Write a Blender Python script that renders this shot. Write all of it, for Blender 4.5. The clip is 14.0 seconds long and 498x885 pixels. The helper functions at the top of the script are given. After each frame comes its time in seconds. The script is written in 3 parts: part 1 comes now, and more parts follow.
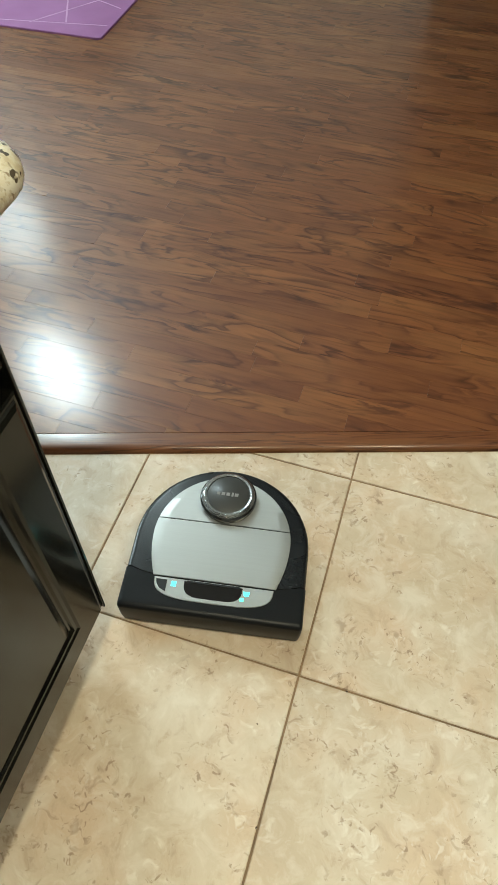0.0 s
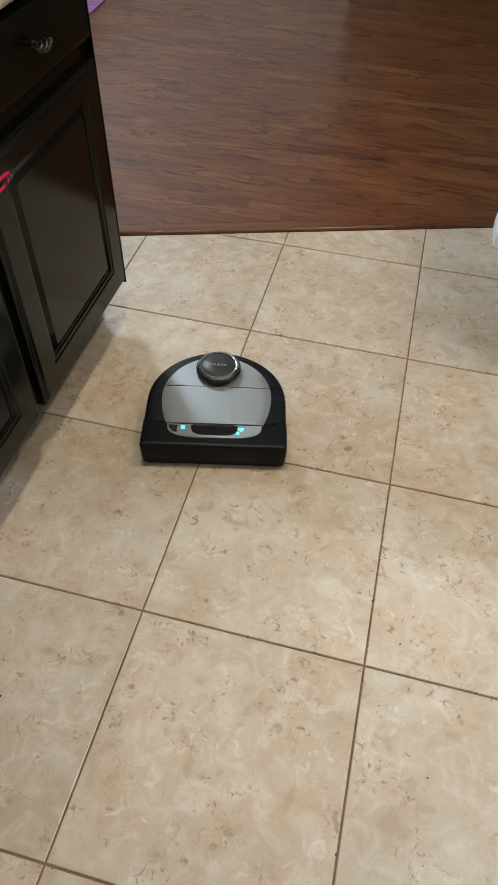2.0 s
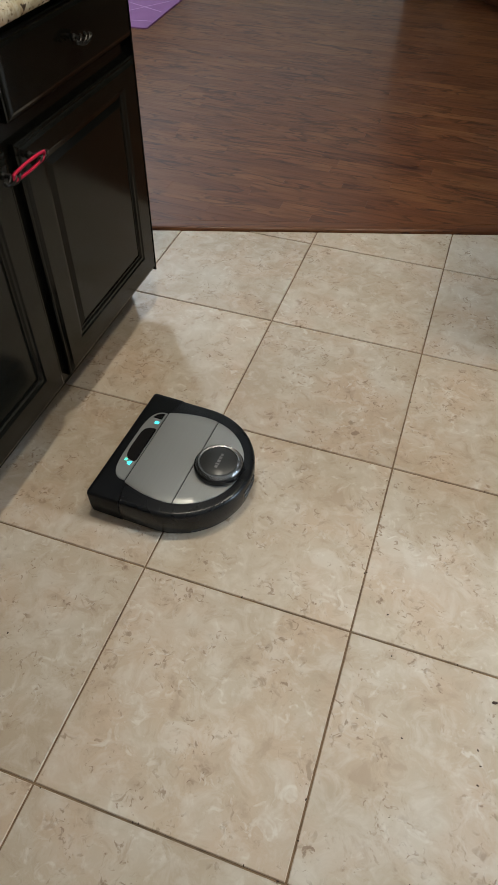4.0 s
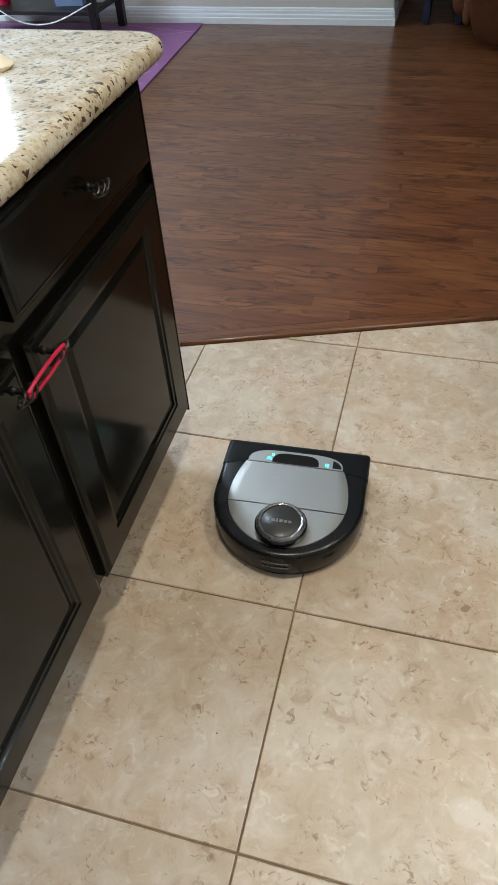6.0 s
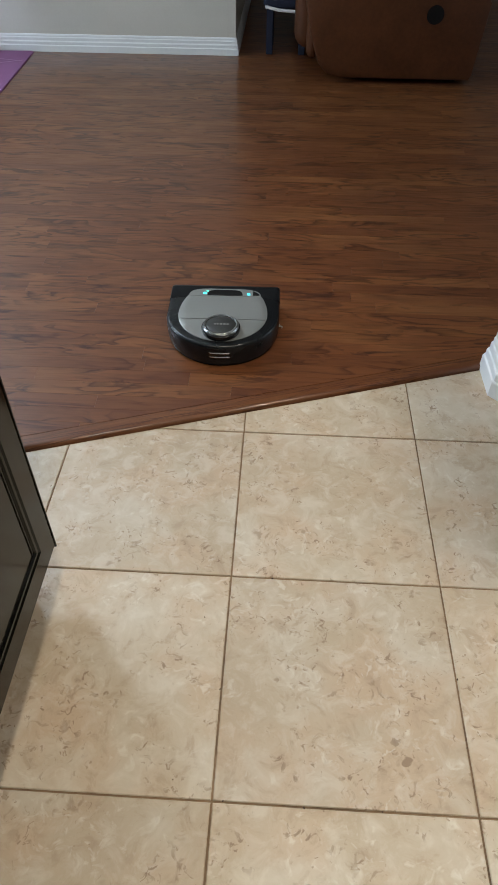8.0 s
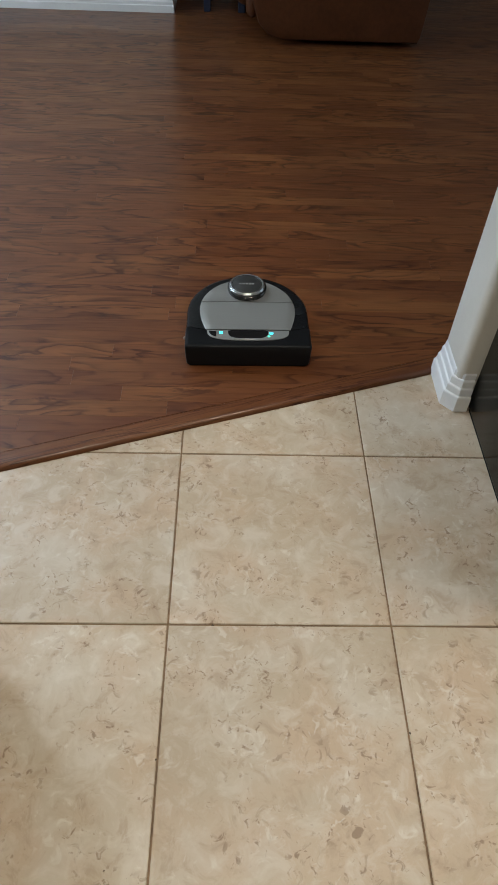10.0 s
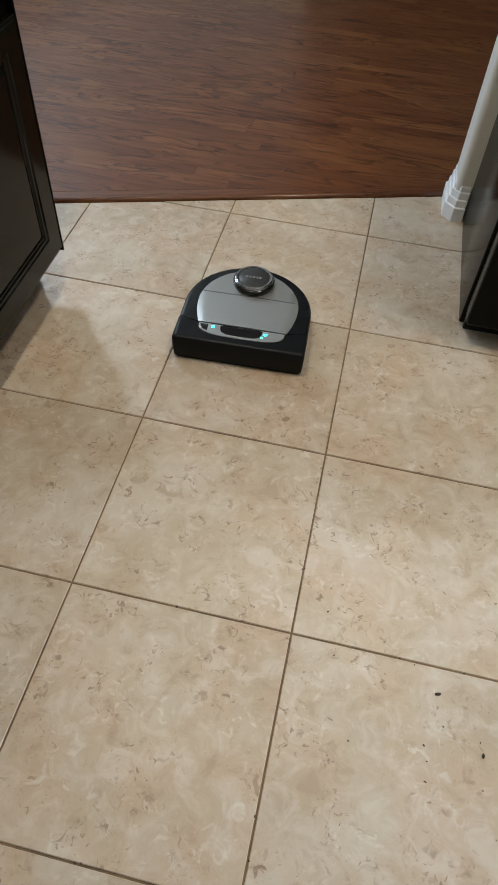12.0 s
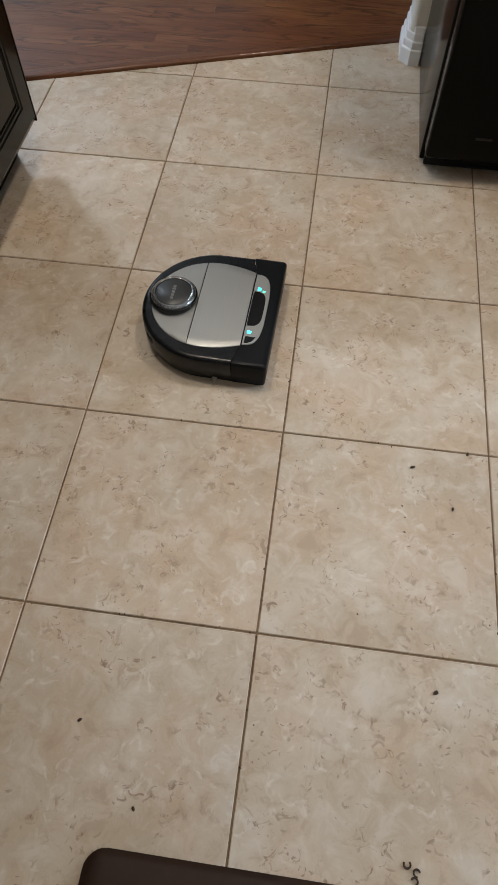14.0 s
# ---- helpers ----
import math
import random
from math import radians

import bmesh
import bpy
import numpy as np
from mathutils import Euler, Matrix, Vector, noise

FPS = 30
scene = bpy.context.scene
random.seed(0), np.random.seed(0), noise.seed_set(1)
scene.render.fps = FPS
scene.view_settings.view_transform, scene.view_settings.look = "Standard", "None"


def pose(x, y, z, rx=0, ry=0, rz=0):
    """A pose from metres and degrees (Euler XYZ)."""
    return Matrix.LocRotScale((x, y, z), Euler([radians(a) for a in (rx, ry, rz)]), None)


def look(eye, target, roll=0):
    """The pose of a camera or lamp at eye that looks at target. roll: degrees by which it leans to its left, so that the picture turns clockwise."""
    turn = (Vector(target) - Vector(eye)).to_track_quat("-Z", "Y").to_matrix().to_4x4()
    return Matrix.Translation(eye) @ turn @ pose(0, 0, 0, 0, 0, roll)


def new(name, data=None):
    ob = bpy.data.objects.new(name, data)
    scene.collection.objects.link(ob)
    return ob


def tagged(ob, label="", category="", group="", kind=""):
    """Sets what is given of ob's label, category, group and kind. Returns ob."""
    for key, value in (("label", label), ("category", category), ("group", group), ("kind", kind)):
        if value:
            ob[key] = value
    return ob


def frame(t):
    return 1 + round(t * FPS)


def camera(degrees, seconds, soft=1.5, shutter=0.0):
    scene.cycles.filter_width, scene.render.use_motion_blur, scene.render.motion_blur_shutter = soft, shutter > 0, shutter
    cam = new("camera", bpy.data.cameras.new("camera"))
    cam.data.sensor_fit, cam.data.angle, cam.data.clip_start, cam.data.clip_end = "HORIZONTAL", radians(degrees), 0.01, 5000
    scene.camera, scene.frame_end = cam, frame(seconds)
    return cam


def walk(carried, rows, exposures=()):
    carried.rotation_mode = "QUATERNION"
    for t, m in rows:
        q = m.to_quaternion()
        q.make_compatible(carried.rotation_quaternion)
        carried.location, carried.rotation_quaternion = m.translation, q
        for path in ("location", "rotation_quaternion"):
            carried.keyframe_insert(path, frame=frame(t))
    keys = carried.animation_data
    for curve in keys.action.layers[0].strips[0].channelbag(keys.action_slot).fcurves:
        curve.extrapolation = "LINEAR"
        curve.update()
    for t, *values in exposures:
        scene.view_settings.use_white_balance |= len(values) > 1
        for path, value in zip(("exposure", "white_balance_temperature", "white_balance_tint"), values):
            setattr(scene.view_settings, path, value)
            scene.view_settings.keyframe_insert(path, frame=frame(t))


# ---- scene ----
cam = camera(41.0, 14.0)
PATH = [
    (0, (0.014, -0.859, 1.246), (-0.326, 0.283, -0.361), 1.2),
    (0.5, (0.118, -1.138, 1.215), (-0.269, 0.02, -0.369), 1.8),
    (1, (0.121, -1.402, 1.239), (-0.344, -0.264, -0.338), -1.3),
    (1.5, (0.209, -1.626, 1.226), (-0.05, -0.394, -0.328), 1.6),
    (2, (0.336, -1.928, 1.266), (0.053, -0.662, -0.256), 2.0),
    (2.5, (0.347, -2.061, 1.25), (0.119, -0.835, -0.314), -0.4),
    (3, (0.403, -2.085, 1.246), (0.04, -0.912, -0.333), 0.5),
    (3.2, (0.487, -2.068, 1.257), (0.035, -0.894, -0.298), 2.1),
    (5.3, (0.229, -1.954, 1.261), (-0.081, -0.626, -0.202), -2.5),
    (5.5, (0.186, -1.857, 1.261), (-0.19, -0.554, -0.21), -2.9),
    (6, (0.152, -1.621, 1.249), (-0.271, -0.288, -0.18), -4.2),
    (6.5, (0.096, -1.5, 1.256), (-0.223, -0.119, -0.156), -1.0),
    (7, (-0.004, -1.274, 1.282), (0.041, 0.123, -0.148), 1.8),
    (7.5, (0.07, -1.264, 1.265), (0.033, 0.08, -0.216), 0.1),
    (8, (0.079, -1.282, 1.249), (0.007, 0.128, -0.168), 0.4),
    (8.5, (0.053, -1.091, 1.283), (0.044, 0.299, -0.155), -0.4),
    (8.7, (0.023, -0.998, 1.276), (0.147, 0.364, -0.183), 4.8),
    (10.8, (0.168, -1.284, 1.249), (0.192, 0.01, -0.276), 1.6),
    (11, (0.156, -1.371, 1.243), (0.262, -0.098, -0.297), 4.4),
    (11.5, (0.223, -1.702, 1.259), (0.298, -0.463, -0.309), 2.9),
    (12, (0.434, -1.905, 1.26), (0.231, -0.683, -0.311), 4.1),
    (12.5, (0.382, -2.049, 1.252), (0.304, -0.92, -0.398), 2.5),
    (13, (0.47, -2.118, 1.284), (0.324, -1.047, -0.399), 2.1),
    (13.5, (0.498, -2.175, 1.274), (0.279, -1.179, -0.447), -1.4),
    (14, (0.49, -2.178, 1.272), (0.348, -1.145, -0.435), 0.0),
]
LEVELS = [(0, 0.28, 6500, -4), (0.5, 0.06, 6550, 2), (1.0, 0.12, 6300, 7), (2.0, -0.12, 6100, 8), (2.5, -0.10, 6080, 8), (3.0, -0.40, 6050, 8), (5.5, -0.12, 5950, 8), (6.0, -0.06, 5950, 8), (6.5, 0.0, 6050, 8), (7.5, 0.0, 6100, 8), (8.5, -0.2, 6050, 8), (11.0, -0.27, 6150, 8), (12.5, -0.37, 6100, 10), (14.0, -0.48, 6100, 13)]
walk(cam, [(t, look(eye, target, roll)) for t, eye, target, roll in PATH], LEVELS)

# ---- light ----
world = bpy.data.worlds.new("daylight")
scene.world = world
world.use_nodes = True
wt = world.node_tree
sky = wt.nodes.new("ShaderNodeTexSky")
sky.sky_type, sky.sun_disc = "NISHITA", False
sky.sun_elevation, sky.sun_rotation = radians(40), radians(200)
wt.links.new(sky.outputs[0], wt.nodes["Background"].inputs[0])
wt.nodes["Background"].inputs[1].default_value = 0.1


def lamp(name, m, watts, size, color, shape="DISK", size_y=None):
    data = bpy.data.lights.new(name, "AREA")
    data.energy, data.color, data.shape, data.size = watts, color, shape, size
    if size_y:
        data.size_y = size_y
    ob = new(name, data)
    ob.matrix_world = m
    return ob


WARM = (1.0, 0.865, 0.67)
COOL = (0.78, 0.90, 1.0)
# unseen lamps: two placed by shadow and warm floor, the rest added fill
CANS = [(0.92, -0.47, 21), (-0.08, -0.88, 22), (0.9, -3.2, 1.5), (-1.9, -3.0, 4), (2.3, -3.7, 5)]
for cx, cy, watts in CANS:
    lamp("ceiling_lamp", look((cx, cy, 2.585), (cx, cy, 0)), watts, 0.16, WARM)
# a kitchen window assumed out of view on the east side, beyond the end of the added short wall
lamp("window_light", look((4.12, -0.74, 1.65), (0.4, -1.5, 0.0)), 115, 0.20, COOL, "RECTANGLE", 1.2)
# the two windows, one above the other, in the far wall of the living room, an added fill lamp without a window on its
# right side and the added wide window on its left side
lamp("window_light", look((-3.44, 3.345, 2.43), (-3.44, 0.0, 2.43)), 24, 0.56, COOL, "RECTANGLE", 0.76)
lamp("window_light", look((-3.46, 3.345, 4.36), (-3.46, 0.0, 4.36)), 165, 0.56, COOL, "RECTANGLE", 0.86)
# fill aimed at the far wall, with no opening behind it
lamp("window_light", look((4.15, 1.9, 1.7), (-1.5, 3.3, 0.9)), 45, 1.6, COOL, "RECTANGLE", 1.9)
# added to brighten the far wall and the left of the wood floor
lamp("window_light", look((-4.58, 1.4, 1.6), (-1.0, 3.2, 0.6)), 115, 1.5, COOL, "RECTANGLE", 1.2)

# ---- materials ----


def material(name, color=(0.5, 0.5, 0.5), rough=0.5, metal=0.0, coat=0.0):
    m = bpy.data.materials.new(name)
    m.use_nodes = True
    b = m.node_tree.nodes["Principled BSDF"]
    b.inputs["Base Color"].default_value = (*color, 1)
    b.inputs["Roughness"].default_value = rough
    b.inputs["Metallic"].default_value = metal
    b.inputs["Coat Weight"].default_value = coat
    b.inputs["Coat Roughness"].default_value = 0.12
    return m, m.node_tree, b


def node(nt, kind, **inputs):
    n = nt.nodes.new(kind)
    for key, value in inputs.items():
        n.inputs[key.replace("_", " ")].default_value = value
    return n


def ramp(nt, source, stops):
    r = nt.nodes.new("ShaderNodeValToRGB")
    el = r.color_ramp.elements
    while len(el) < len(stops):
        el.new(0.5)
    for e, (p, c) in zip(el, stops):
        e.position, e.color = p, (*c, 1) if len(c) == 3 else c
    nt.links.new(source, r.inputs[0])
    return r.outputs[0]


def mix(nt, factor, a, b, how="MIX"):
    m = nt.nodes.new("ShaderNodeMix")
    m.data_type, m.blend_type = "RGBA", how
    for socket, value in ((m.inputs[0], factor), (m.inputs[6], a), (m.inputs[7], b)):
        if isinstance(value, bpy.types.NodeSocket):
            nt.links.new(value, socket)
        elif isinstance(value, tuple):
            socket.default_value = (*value, 1)
        else:
            socket.default_value = value
    return m.outputs[2]


def coords(nt, scale=(1, 1, 1), vary="object"):
    """Object coordinates, moved apart from piece to piece."""
    tc = nt.nodes.new("ShaderNodeTexCoord")
    out = tc.outputs["Object"]
    rnd = None
    if vary == "object":
        rnd = nt.nodes.new("ShaderNodeObjectInfo").outputs["Random"]
    elif vary == "island":
        rnd = nt.nodes.new("ShaderNodeNewGeometry").outputs["Random Per Island"]
    if rnd:
        m = node(nt, "ShaderNodeVectorMath")
        m.operation = "MULTIPLY_ADD"
        nt.links.new(rnd, m.inputs[0])
        m.inputs[1].default_value = (37.0, 53.0, 71.0)
        nt.links.new(out, m.inputs[2])
        out = m.outputs[0]
    s = nt.nodes.new("ShaderNodeMapping")
    s.inputs["Scale"].default_value = scale
    nt.links.new(out, s.inputs["Vector"])
    return s.outputs[0], rnd


def noise_tex(nt, vec, scale, detail=4, rough=0.55, distortion=0.0):
    n = node(nt, "ShaderNodeTexNoise", Scale=scale, Detail=detail, Roughness=rough, Distortion=distortion)
    nt.links.new(vec, n.inputs["Vector"])
    return n.outputs[0]


def bump(nt, b, height, strength=0.2, distance=0.002):
    n = node(nt, "ShaderNodeBump", Strength=strength, Distance=distance)
    nt.links.new(height, n.inputs["Height"])
    nt.links.new(n.outputs[0], b.inputs["Normal"])


def plain(name, color, rough=0.5, metal=0.0, coat=0.0, grain=60, amount=0.25, relief=0.1, distance=0.0006, spec=0.5):
    """A paint, plastic or cloth with slight unevenness at two scales."""
    m, nt, b = material(name, color, rough, metal, coat)
    b.inputs["Specular IOR Level"].default_value = spec
    v, _ = coords(nt)
    big, fine = noise_tex(nt, v, 5, 3), noise_tex(nt, v, grain, 3)
    dark = tuple(c * (1 - amount) for c in color)
    light = tuple(min(1, c * (1 + amount)) for c in color)
    c = ramp(nt, big, [(0.3, dark), (0.7, light)])
    c = mix(nt, 0.35, c, ramp(nt, fine, [(0.3, dark), (0.7, light)]))
    nt.links.new(c, b.inputs["Base Color"])
    r = ramp(nt, big, [(0.2, (rough * 0.85,) * 3), (0.8, (min(1, rough * 1.15),) * 3)])
    nt.links.new(r, b.inputs["Roughness"])
    if relief:
        bump(nt, b, fine, relief, distance)
    return m


def ridge(nt, value, width):
    """1 on the contour of a noise field at its middle value, 0 away from it."""
    sub = nt.nodes.new("ShaderNodeMath")
    sub.operation = "SUBTRACT"
    sub.inputs[1].default_value = 0.5
    nt.links.new(value, sub.inputs[0])
    ab = nt.nodes.new("ShaderNodeMath")
    ab.operation = "ABSOLUTE"
    nt.links.new(sub.outputs[0], ab.inputs[0])
    return ramp(nt, ab.outputs[0], [(0.0, (1, 1, 1)), (width, (0, 0, 0))])


def tile_material():
    m, nt, b = material("travertine_look_tile", rough=0.3)
    v, rnd = coords(nt)
    cloud = noise_tex(nt, v, 4.5, 6, 0.55, 0.3)
    hue = noise_tex(nt, v, 6.0, 4, 0.55, 0.2)
    mott = noise_tex(nt, v, 20, 6, 0.62, 0.6)
    patch = noise_tex(nt, v, 12, 3, 0.55, 0.2)
    patch2 = noise_tex(nt, v, 9, 3, 0.55, 0.3)
    curl = noise_tex(nt, v, 34, 3, 0.55, 1.6)
    pale = noise_tex(nt, v, 30, 3, 0.55, 1.4)
    pits = noise_tex(nt, v, 60, 3, 0.55, 1.0)
    base = ramp(nt, cloud, [(0.34, (0.470, 0.375, 0.270)), (0.50, (0.525, 0.44, 0.335)), (0.64, (0.585, 0.51, 0.415))])
    base = mix(nt, ramp(nt, hue, [(0.44, (0, 0, 0)), (0.64, (0.60, 0.60, 0.60))]), base, (0.54, 0.395, 0.275))
    base = mix(nt, ramp(nt, mott, [(0.49, (0, 0, 0)), (0.66, (0.52, 0.52, 0.52))]), base, (0.67, 0.61, 0.53))
    base = mix(nt, ramp(nt, mott, [(0.34, (0.60, 0.60, 0.60)), (0.45, (0, 0, 0))]), base, (0.41, 0.30, 0.205))
    # short pale curls and brown pits, in patches
    white = mix(nt, 1.0, ramp(nt, pale, [(0.56, (0, 0, 0)), (0.69, (0.55, 0.55, 0.55))]), ramp(nt, patch2, [(0.46, (0, 0, 0)), (0.58, (1, 1, 1))]), "MULTIPLY")
    base = mix(nt, white, base, (0.72, 0.68, 0.61))
    brown = mix(nt, 1.0, ramp(nt, curl, [(0.57, (0, 0, 0)), (0.68, (0.56, 0.56, 0.56))]), ramp(nt, patch, [(0.50, (0, 0, 0)), (0.60, (1, 1, 1))]), "MULTIPLY")
    base = mix(nt, brown, base, (0.28, 0.185, 0.115))
    spots = mix(nt, 1.0, ramp(nt, pits, [(0.61, (0, 0, 0)), (0.67, (0.75, 0.75, 0.75))]), ramp(nt, patch, [(0.46, (0.08, 0.08, 0.08)), (0.58, (1, 1, 1))]), "MULTIPLY")
    base = mix(nt, spots, base, (0.25, 0.160, 0.100))
    tint = ramp(nt, rnd, [(0.0, (0.96, 0.96, 0.96)), (1.0, (1.04, 1.03, 1.01))])
    base = mix(nt, 1.0, base, tint, "MULTIPLY")
    nt.links.new(base, b.inputs["Base Color"])
    nt.links.new(ramp(nt, mott, [(0.3, (0.46, 0.46, 0.46)), (0.7, (0.36, 0.36, 0.36))]), b.inputs["Roughness"])
    relief = mix(nt, brown, mott, (0.1, 0.1, 0.1))
    bump(nt, b, relief, 0.34, 0.0022)
    return m


def wood_material(name, vary="object", red=1.0, along=(1, 1, 1), bands=7.0):
    m, nt, b = material(name, rough=0.42, coat=0.60)
    b.inputs["Coat Roughness"].default_value = 0.19
    b.inputs["Specular IOR Level"].default_value = 0.25

    def at(x, y, z=1.0):
        return coords(nt, tuple(a * s for a, s in zip(along, (x, y, z))), vary)

    v, rnd = at(1.2, 5.0)
    field = noise_tex(nt, v, 1.9, 3, 0.5, 0.6)
    mul = nt.nodes.new("ShaderNodeMath")
    mul.operation = "MULTIPLY"
    mul.inputs[1].default_value = bands
    nt.links.new(field, mul.inputs[0])
    fr = nt.nodes.new("ShaderNodeMath")
    fr.operation = "FRACT"
    nt.links.new(mul.outputs[0], fr.inputs[0])
    pores = noise_tex(nt, at(2.5, 46.0, 3.0)[0], 2.6, 4, 0.6)
    stain = noise_tex(nt, at(1.2, 3.0)[0], 1.2, 4, 0.55, 0.3)
    patch = noise_tex(nt, at(2.2, 5.0)[0], 1.6, 3, 0.5)
    comma = noise_tex(nt, at(3.8, 13.0)[0], 1.5, 4, 0.62, 1.1)
    base = ramp(nt, stain, [(0.36, (0.112 * red, 0.0370, 0.0130)), (0.50, (0.136 * red, 0.0480, 0.0165)), (0.64, (0.172 * red, 0.0680, 0.0230))])
    rings = ramp(nt, fr.outputs[0], [(0.0, (0.40, 0.33, 0.30)), (0.20, (0.78, 0.75, 0.72)), (0.50, (1.18, 1.18, 1.15)), (0.90, (1.05, 1.05, 1.05)), (1.0, (0.46, 0.40, 0.36))])
    some = ramp(nt, patch, [(0.40, (0.08, 0.08, 0.08)), (0.56, (1, 1, 1))])
    base = mix(nt, some, base, mix(nt, 1.0, base, rings, "MULTIPLY"))
    marks = mix(nt, 1.0, ramp(nt, comma, [(0.57, (0, 0, 0)), (0.66, (0.66, 0.66, 0.66))]), ramp(nt, patch, [(0.42, (0.1, 0.1, 0.1)), (0.58, (1, 1, 1))]), "MULTIPLY")
    base = mix(nt, marks, base, (0.030, 0.0085, 0.0050))
    base = mix(nt, 1.0, base, ramp(nt, pores, [(0.30, (0.84, 0.81, 0.79)), (0.55, (1.04, 1.04, 1.04))]), "MULTIPLY")
    if rnd:
        base = mix(nt, 1.0, base, ramp(nt, rnd, [(0.0, (0.97, 0.96, 0.96)), (1.0, (1.03, 1.03, 1.03))]), "MULTIPLY")
    nt.links.new(base, b.inputs["Base Color"])
    nt.links.new(ramp(nt, pores, [(0.3, (0.50, 0.50, 0.50)), (0.7, (0.38, 0.38, 0.38))]), b.inputs["Roughness"])
    bump(nt, b, pores, 0.05, 0.0004)
    return m


def granite_material():
    m, nt, b = material("speckled_granite", rough=0.12, coat=0.4)
    v, _ = coords(nt, vary="none")
    cloud, mid, fine = noise_tex(nt, v, 22, 5, 0.65, 0.4), noise_tex(nt, v, 80, 2, 0.5, 0.3), noise_tex(nt, v, 150, 2, 0.6)
    big = noise_tex(nt, v, 62, 2, 0.5, 0.0)
    base = ramp(nt, cloud, [(0.32, (0.38, 0.30, 0.19)), (0.45, (0.49, 0.43, 0.31)), (0.56, (0.57, 0.53, 0.43)), (0.70, (0.63, 0.61, 0.54))])
    base = mix(nt, ramp(nt, fine, [(0.40, (0.6, 0.6, 0.6)), (0.50, (0, 0, 0))]), base, (0.40, 0.33, 0.23))
    base = mix(nt, ramp(nt, mid, [(0.34, (0.85, 0.85, 0.85)), (0.40, (0, 0, 0))]), base, (0.22, 0.165, 0.11))
    base = mix(nt, ramp(nt, big, [(0.635, (0, 0, 0)), (0.675, (1, 1, 1))]), base, (0.075, 0.058, 0.042))
    base = mix(nt, ramp(nt, mid, [(0.640, (0, 0, 0)), (0.670, (1, 1, 1))]), base, (0.06, 0.045, 0.035))
    nt.links.new(base, b.inputs["Base Color"])
    return m


def brushed_material():
    m, nt, b = material("brushed_silver", (0.36, 0.36, 0.35), 0.36, 0.6)
    v, _ = coords(nt, (1.5, 160, 2), "none")
    n = noise_tex(nt, v, 3, 3)
    nt.links.new(ramp(nt, n, [(0.3, (0.36, 0.366, 0.356)), (0.7, (0.375, 0.382, 0.372))]), b.inputs["Base Color"])
    nt.links.new(ramp(nt, n, [(0.3, (0.36, 0.36, 0.36)), (0.7, (0.40, 0.40, 0.40))]), b.inputs["Roughness"])
    # the brush lines run across the lid
    b.inputs["Anisotropic"].default_value = 0.5
    turn = nt.nodes.new("ShaderNodeVectorTransform")
    turn.vector_type, turn.convert_from, turn.convert_to = "VECTOR", "OBJECT", "WORLD"
    turn.inputs[0].default_value = (1.0, 0.0, 0.0)
    nt.links.new(turn.outputs[0], b.inputs["Tangent"])
    return m


def mat_material():
    m, nt, b = material("purple_foam", (0.24, 0.10, 0.26), 0.8)
    v, _ = coords(nt, vary="none")
    n, f = noise_tex(nt, v, 3, 3), noise_tex(nt, v, 160, 2)
    nt.links.new(ramp(nt, n, [(0.3, (0.20, 0.072, 0.185)), (0.7, (0.26, 0.105, 0.245))]), b.inputs["Base Color"])
    bump(nt, b, f, 0.3, 0.001)
    return m


def glow_material(name, color, strength):
    m, nt, b = material(name, color, 0.4)
    b.inputs["Emission Color"].default_value = (*color, 1)
    b.inputs["Emission Strength"].default_value = strength
    return m


def glass_material(name, rough=0.05):
    m, nt, b = material(name, (0.85, 0.88, 0.9), rough)
    b.inputs["Transmission Weight"].default_value = 1.0
    b.inputs["IOR"].default_value = 1.45
    return m


TILE = tile_material()
GROUT = plain("brown_grout", (0.225, 0.148, 0.085), 0.9, grain=40, amount=0.45, relief=0.4)
PLANK = wood_material("stained_oak_plank")
PLANK_FAR = wood_material("stained_oak_planks", "island")
NOSING = wood_material("stained_oak_nosing", "none", 0.98, (1.0, 5.0, 1.0), 8.0)
SUBFLOOR = plain("dark_joint", (0.05, 0.019, 0.010), 0.9)
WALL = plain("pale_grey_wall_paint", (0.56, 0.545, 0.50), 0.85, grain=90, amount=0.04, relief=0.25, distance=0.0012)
# wall paint darkened for unseen walls, so black fronts mirror dimmer surroundings
DIMMED_CLOSER = plain("shade_dimmed_wall_paint", (0.22, 0.212, 0.195), 0.85, grain=90, amount=0.05)
CEILING = plain("white_ceiling_paint", (0.78, 0.77, 0.74), 0.9, grain=70, amount=0.03)
TRIM = plain("white_gloss_trim", (0.74, 0.76, 0.78), 0.35, amount=0.04)
ESPRESSO = plain("espresso_painted_wood", (0.0066, 0.0066, 0.0050), 0.15, coat=0.0, grain=25, amount=0.12, relief=0, spec=0.23)
FRIDGE = plain("gloss_black_enamel", (0.0045, 0.0045, 0.0036), 0.16, grain=40, amount=0.1, relief=0.04, distance=0.0003, spec=0.07)
GRANITE = granite_material()
PEWTER = plain("dark_pewter", (0.035, 0.034, 0.032), 0.42, 0.85)
RED = plain("red_plastic", (0.50, 0.012, 0.055), 0.35, amount=0.1)
BLACK = plain("black_plastic", (0.0085, 0.0092, 0.0105), 0.36, grain=90, amount=0.12, relief=0, spec=0.13)
SHELL = plain("satin_black_plastic", (0.0080, 0.0088, 0.0105), 0.27, grain=90, amount=0.12, relief=0, spec=0.32)
TRIM_METAL = plain("bright_trim", (0.42, 0.42, 0.42), 0.25, 0.9, amount=0.1, relief=0)
BLACK_GLOSS = plain("gloss_black_plastic", (0.010, 0.010, 0.011), 0.12, coat=0.2, relief=0, spec=0.35)
SILVER = brushed_material()
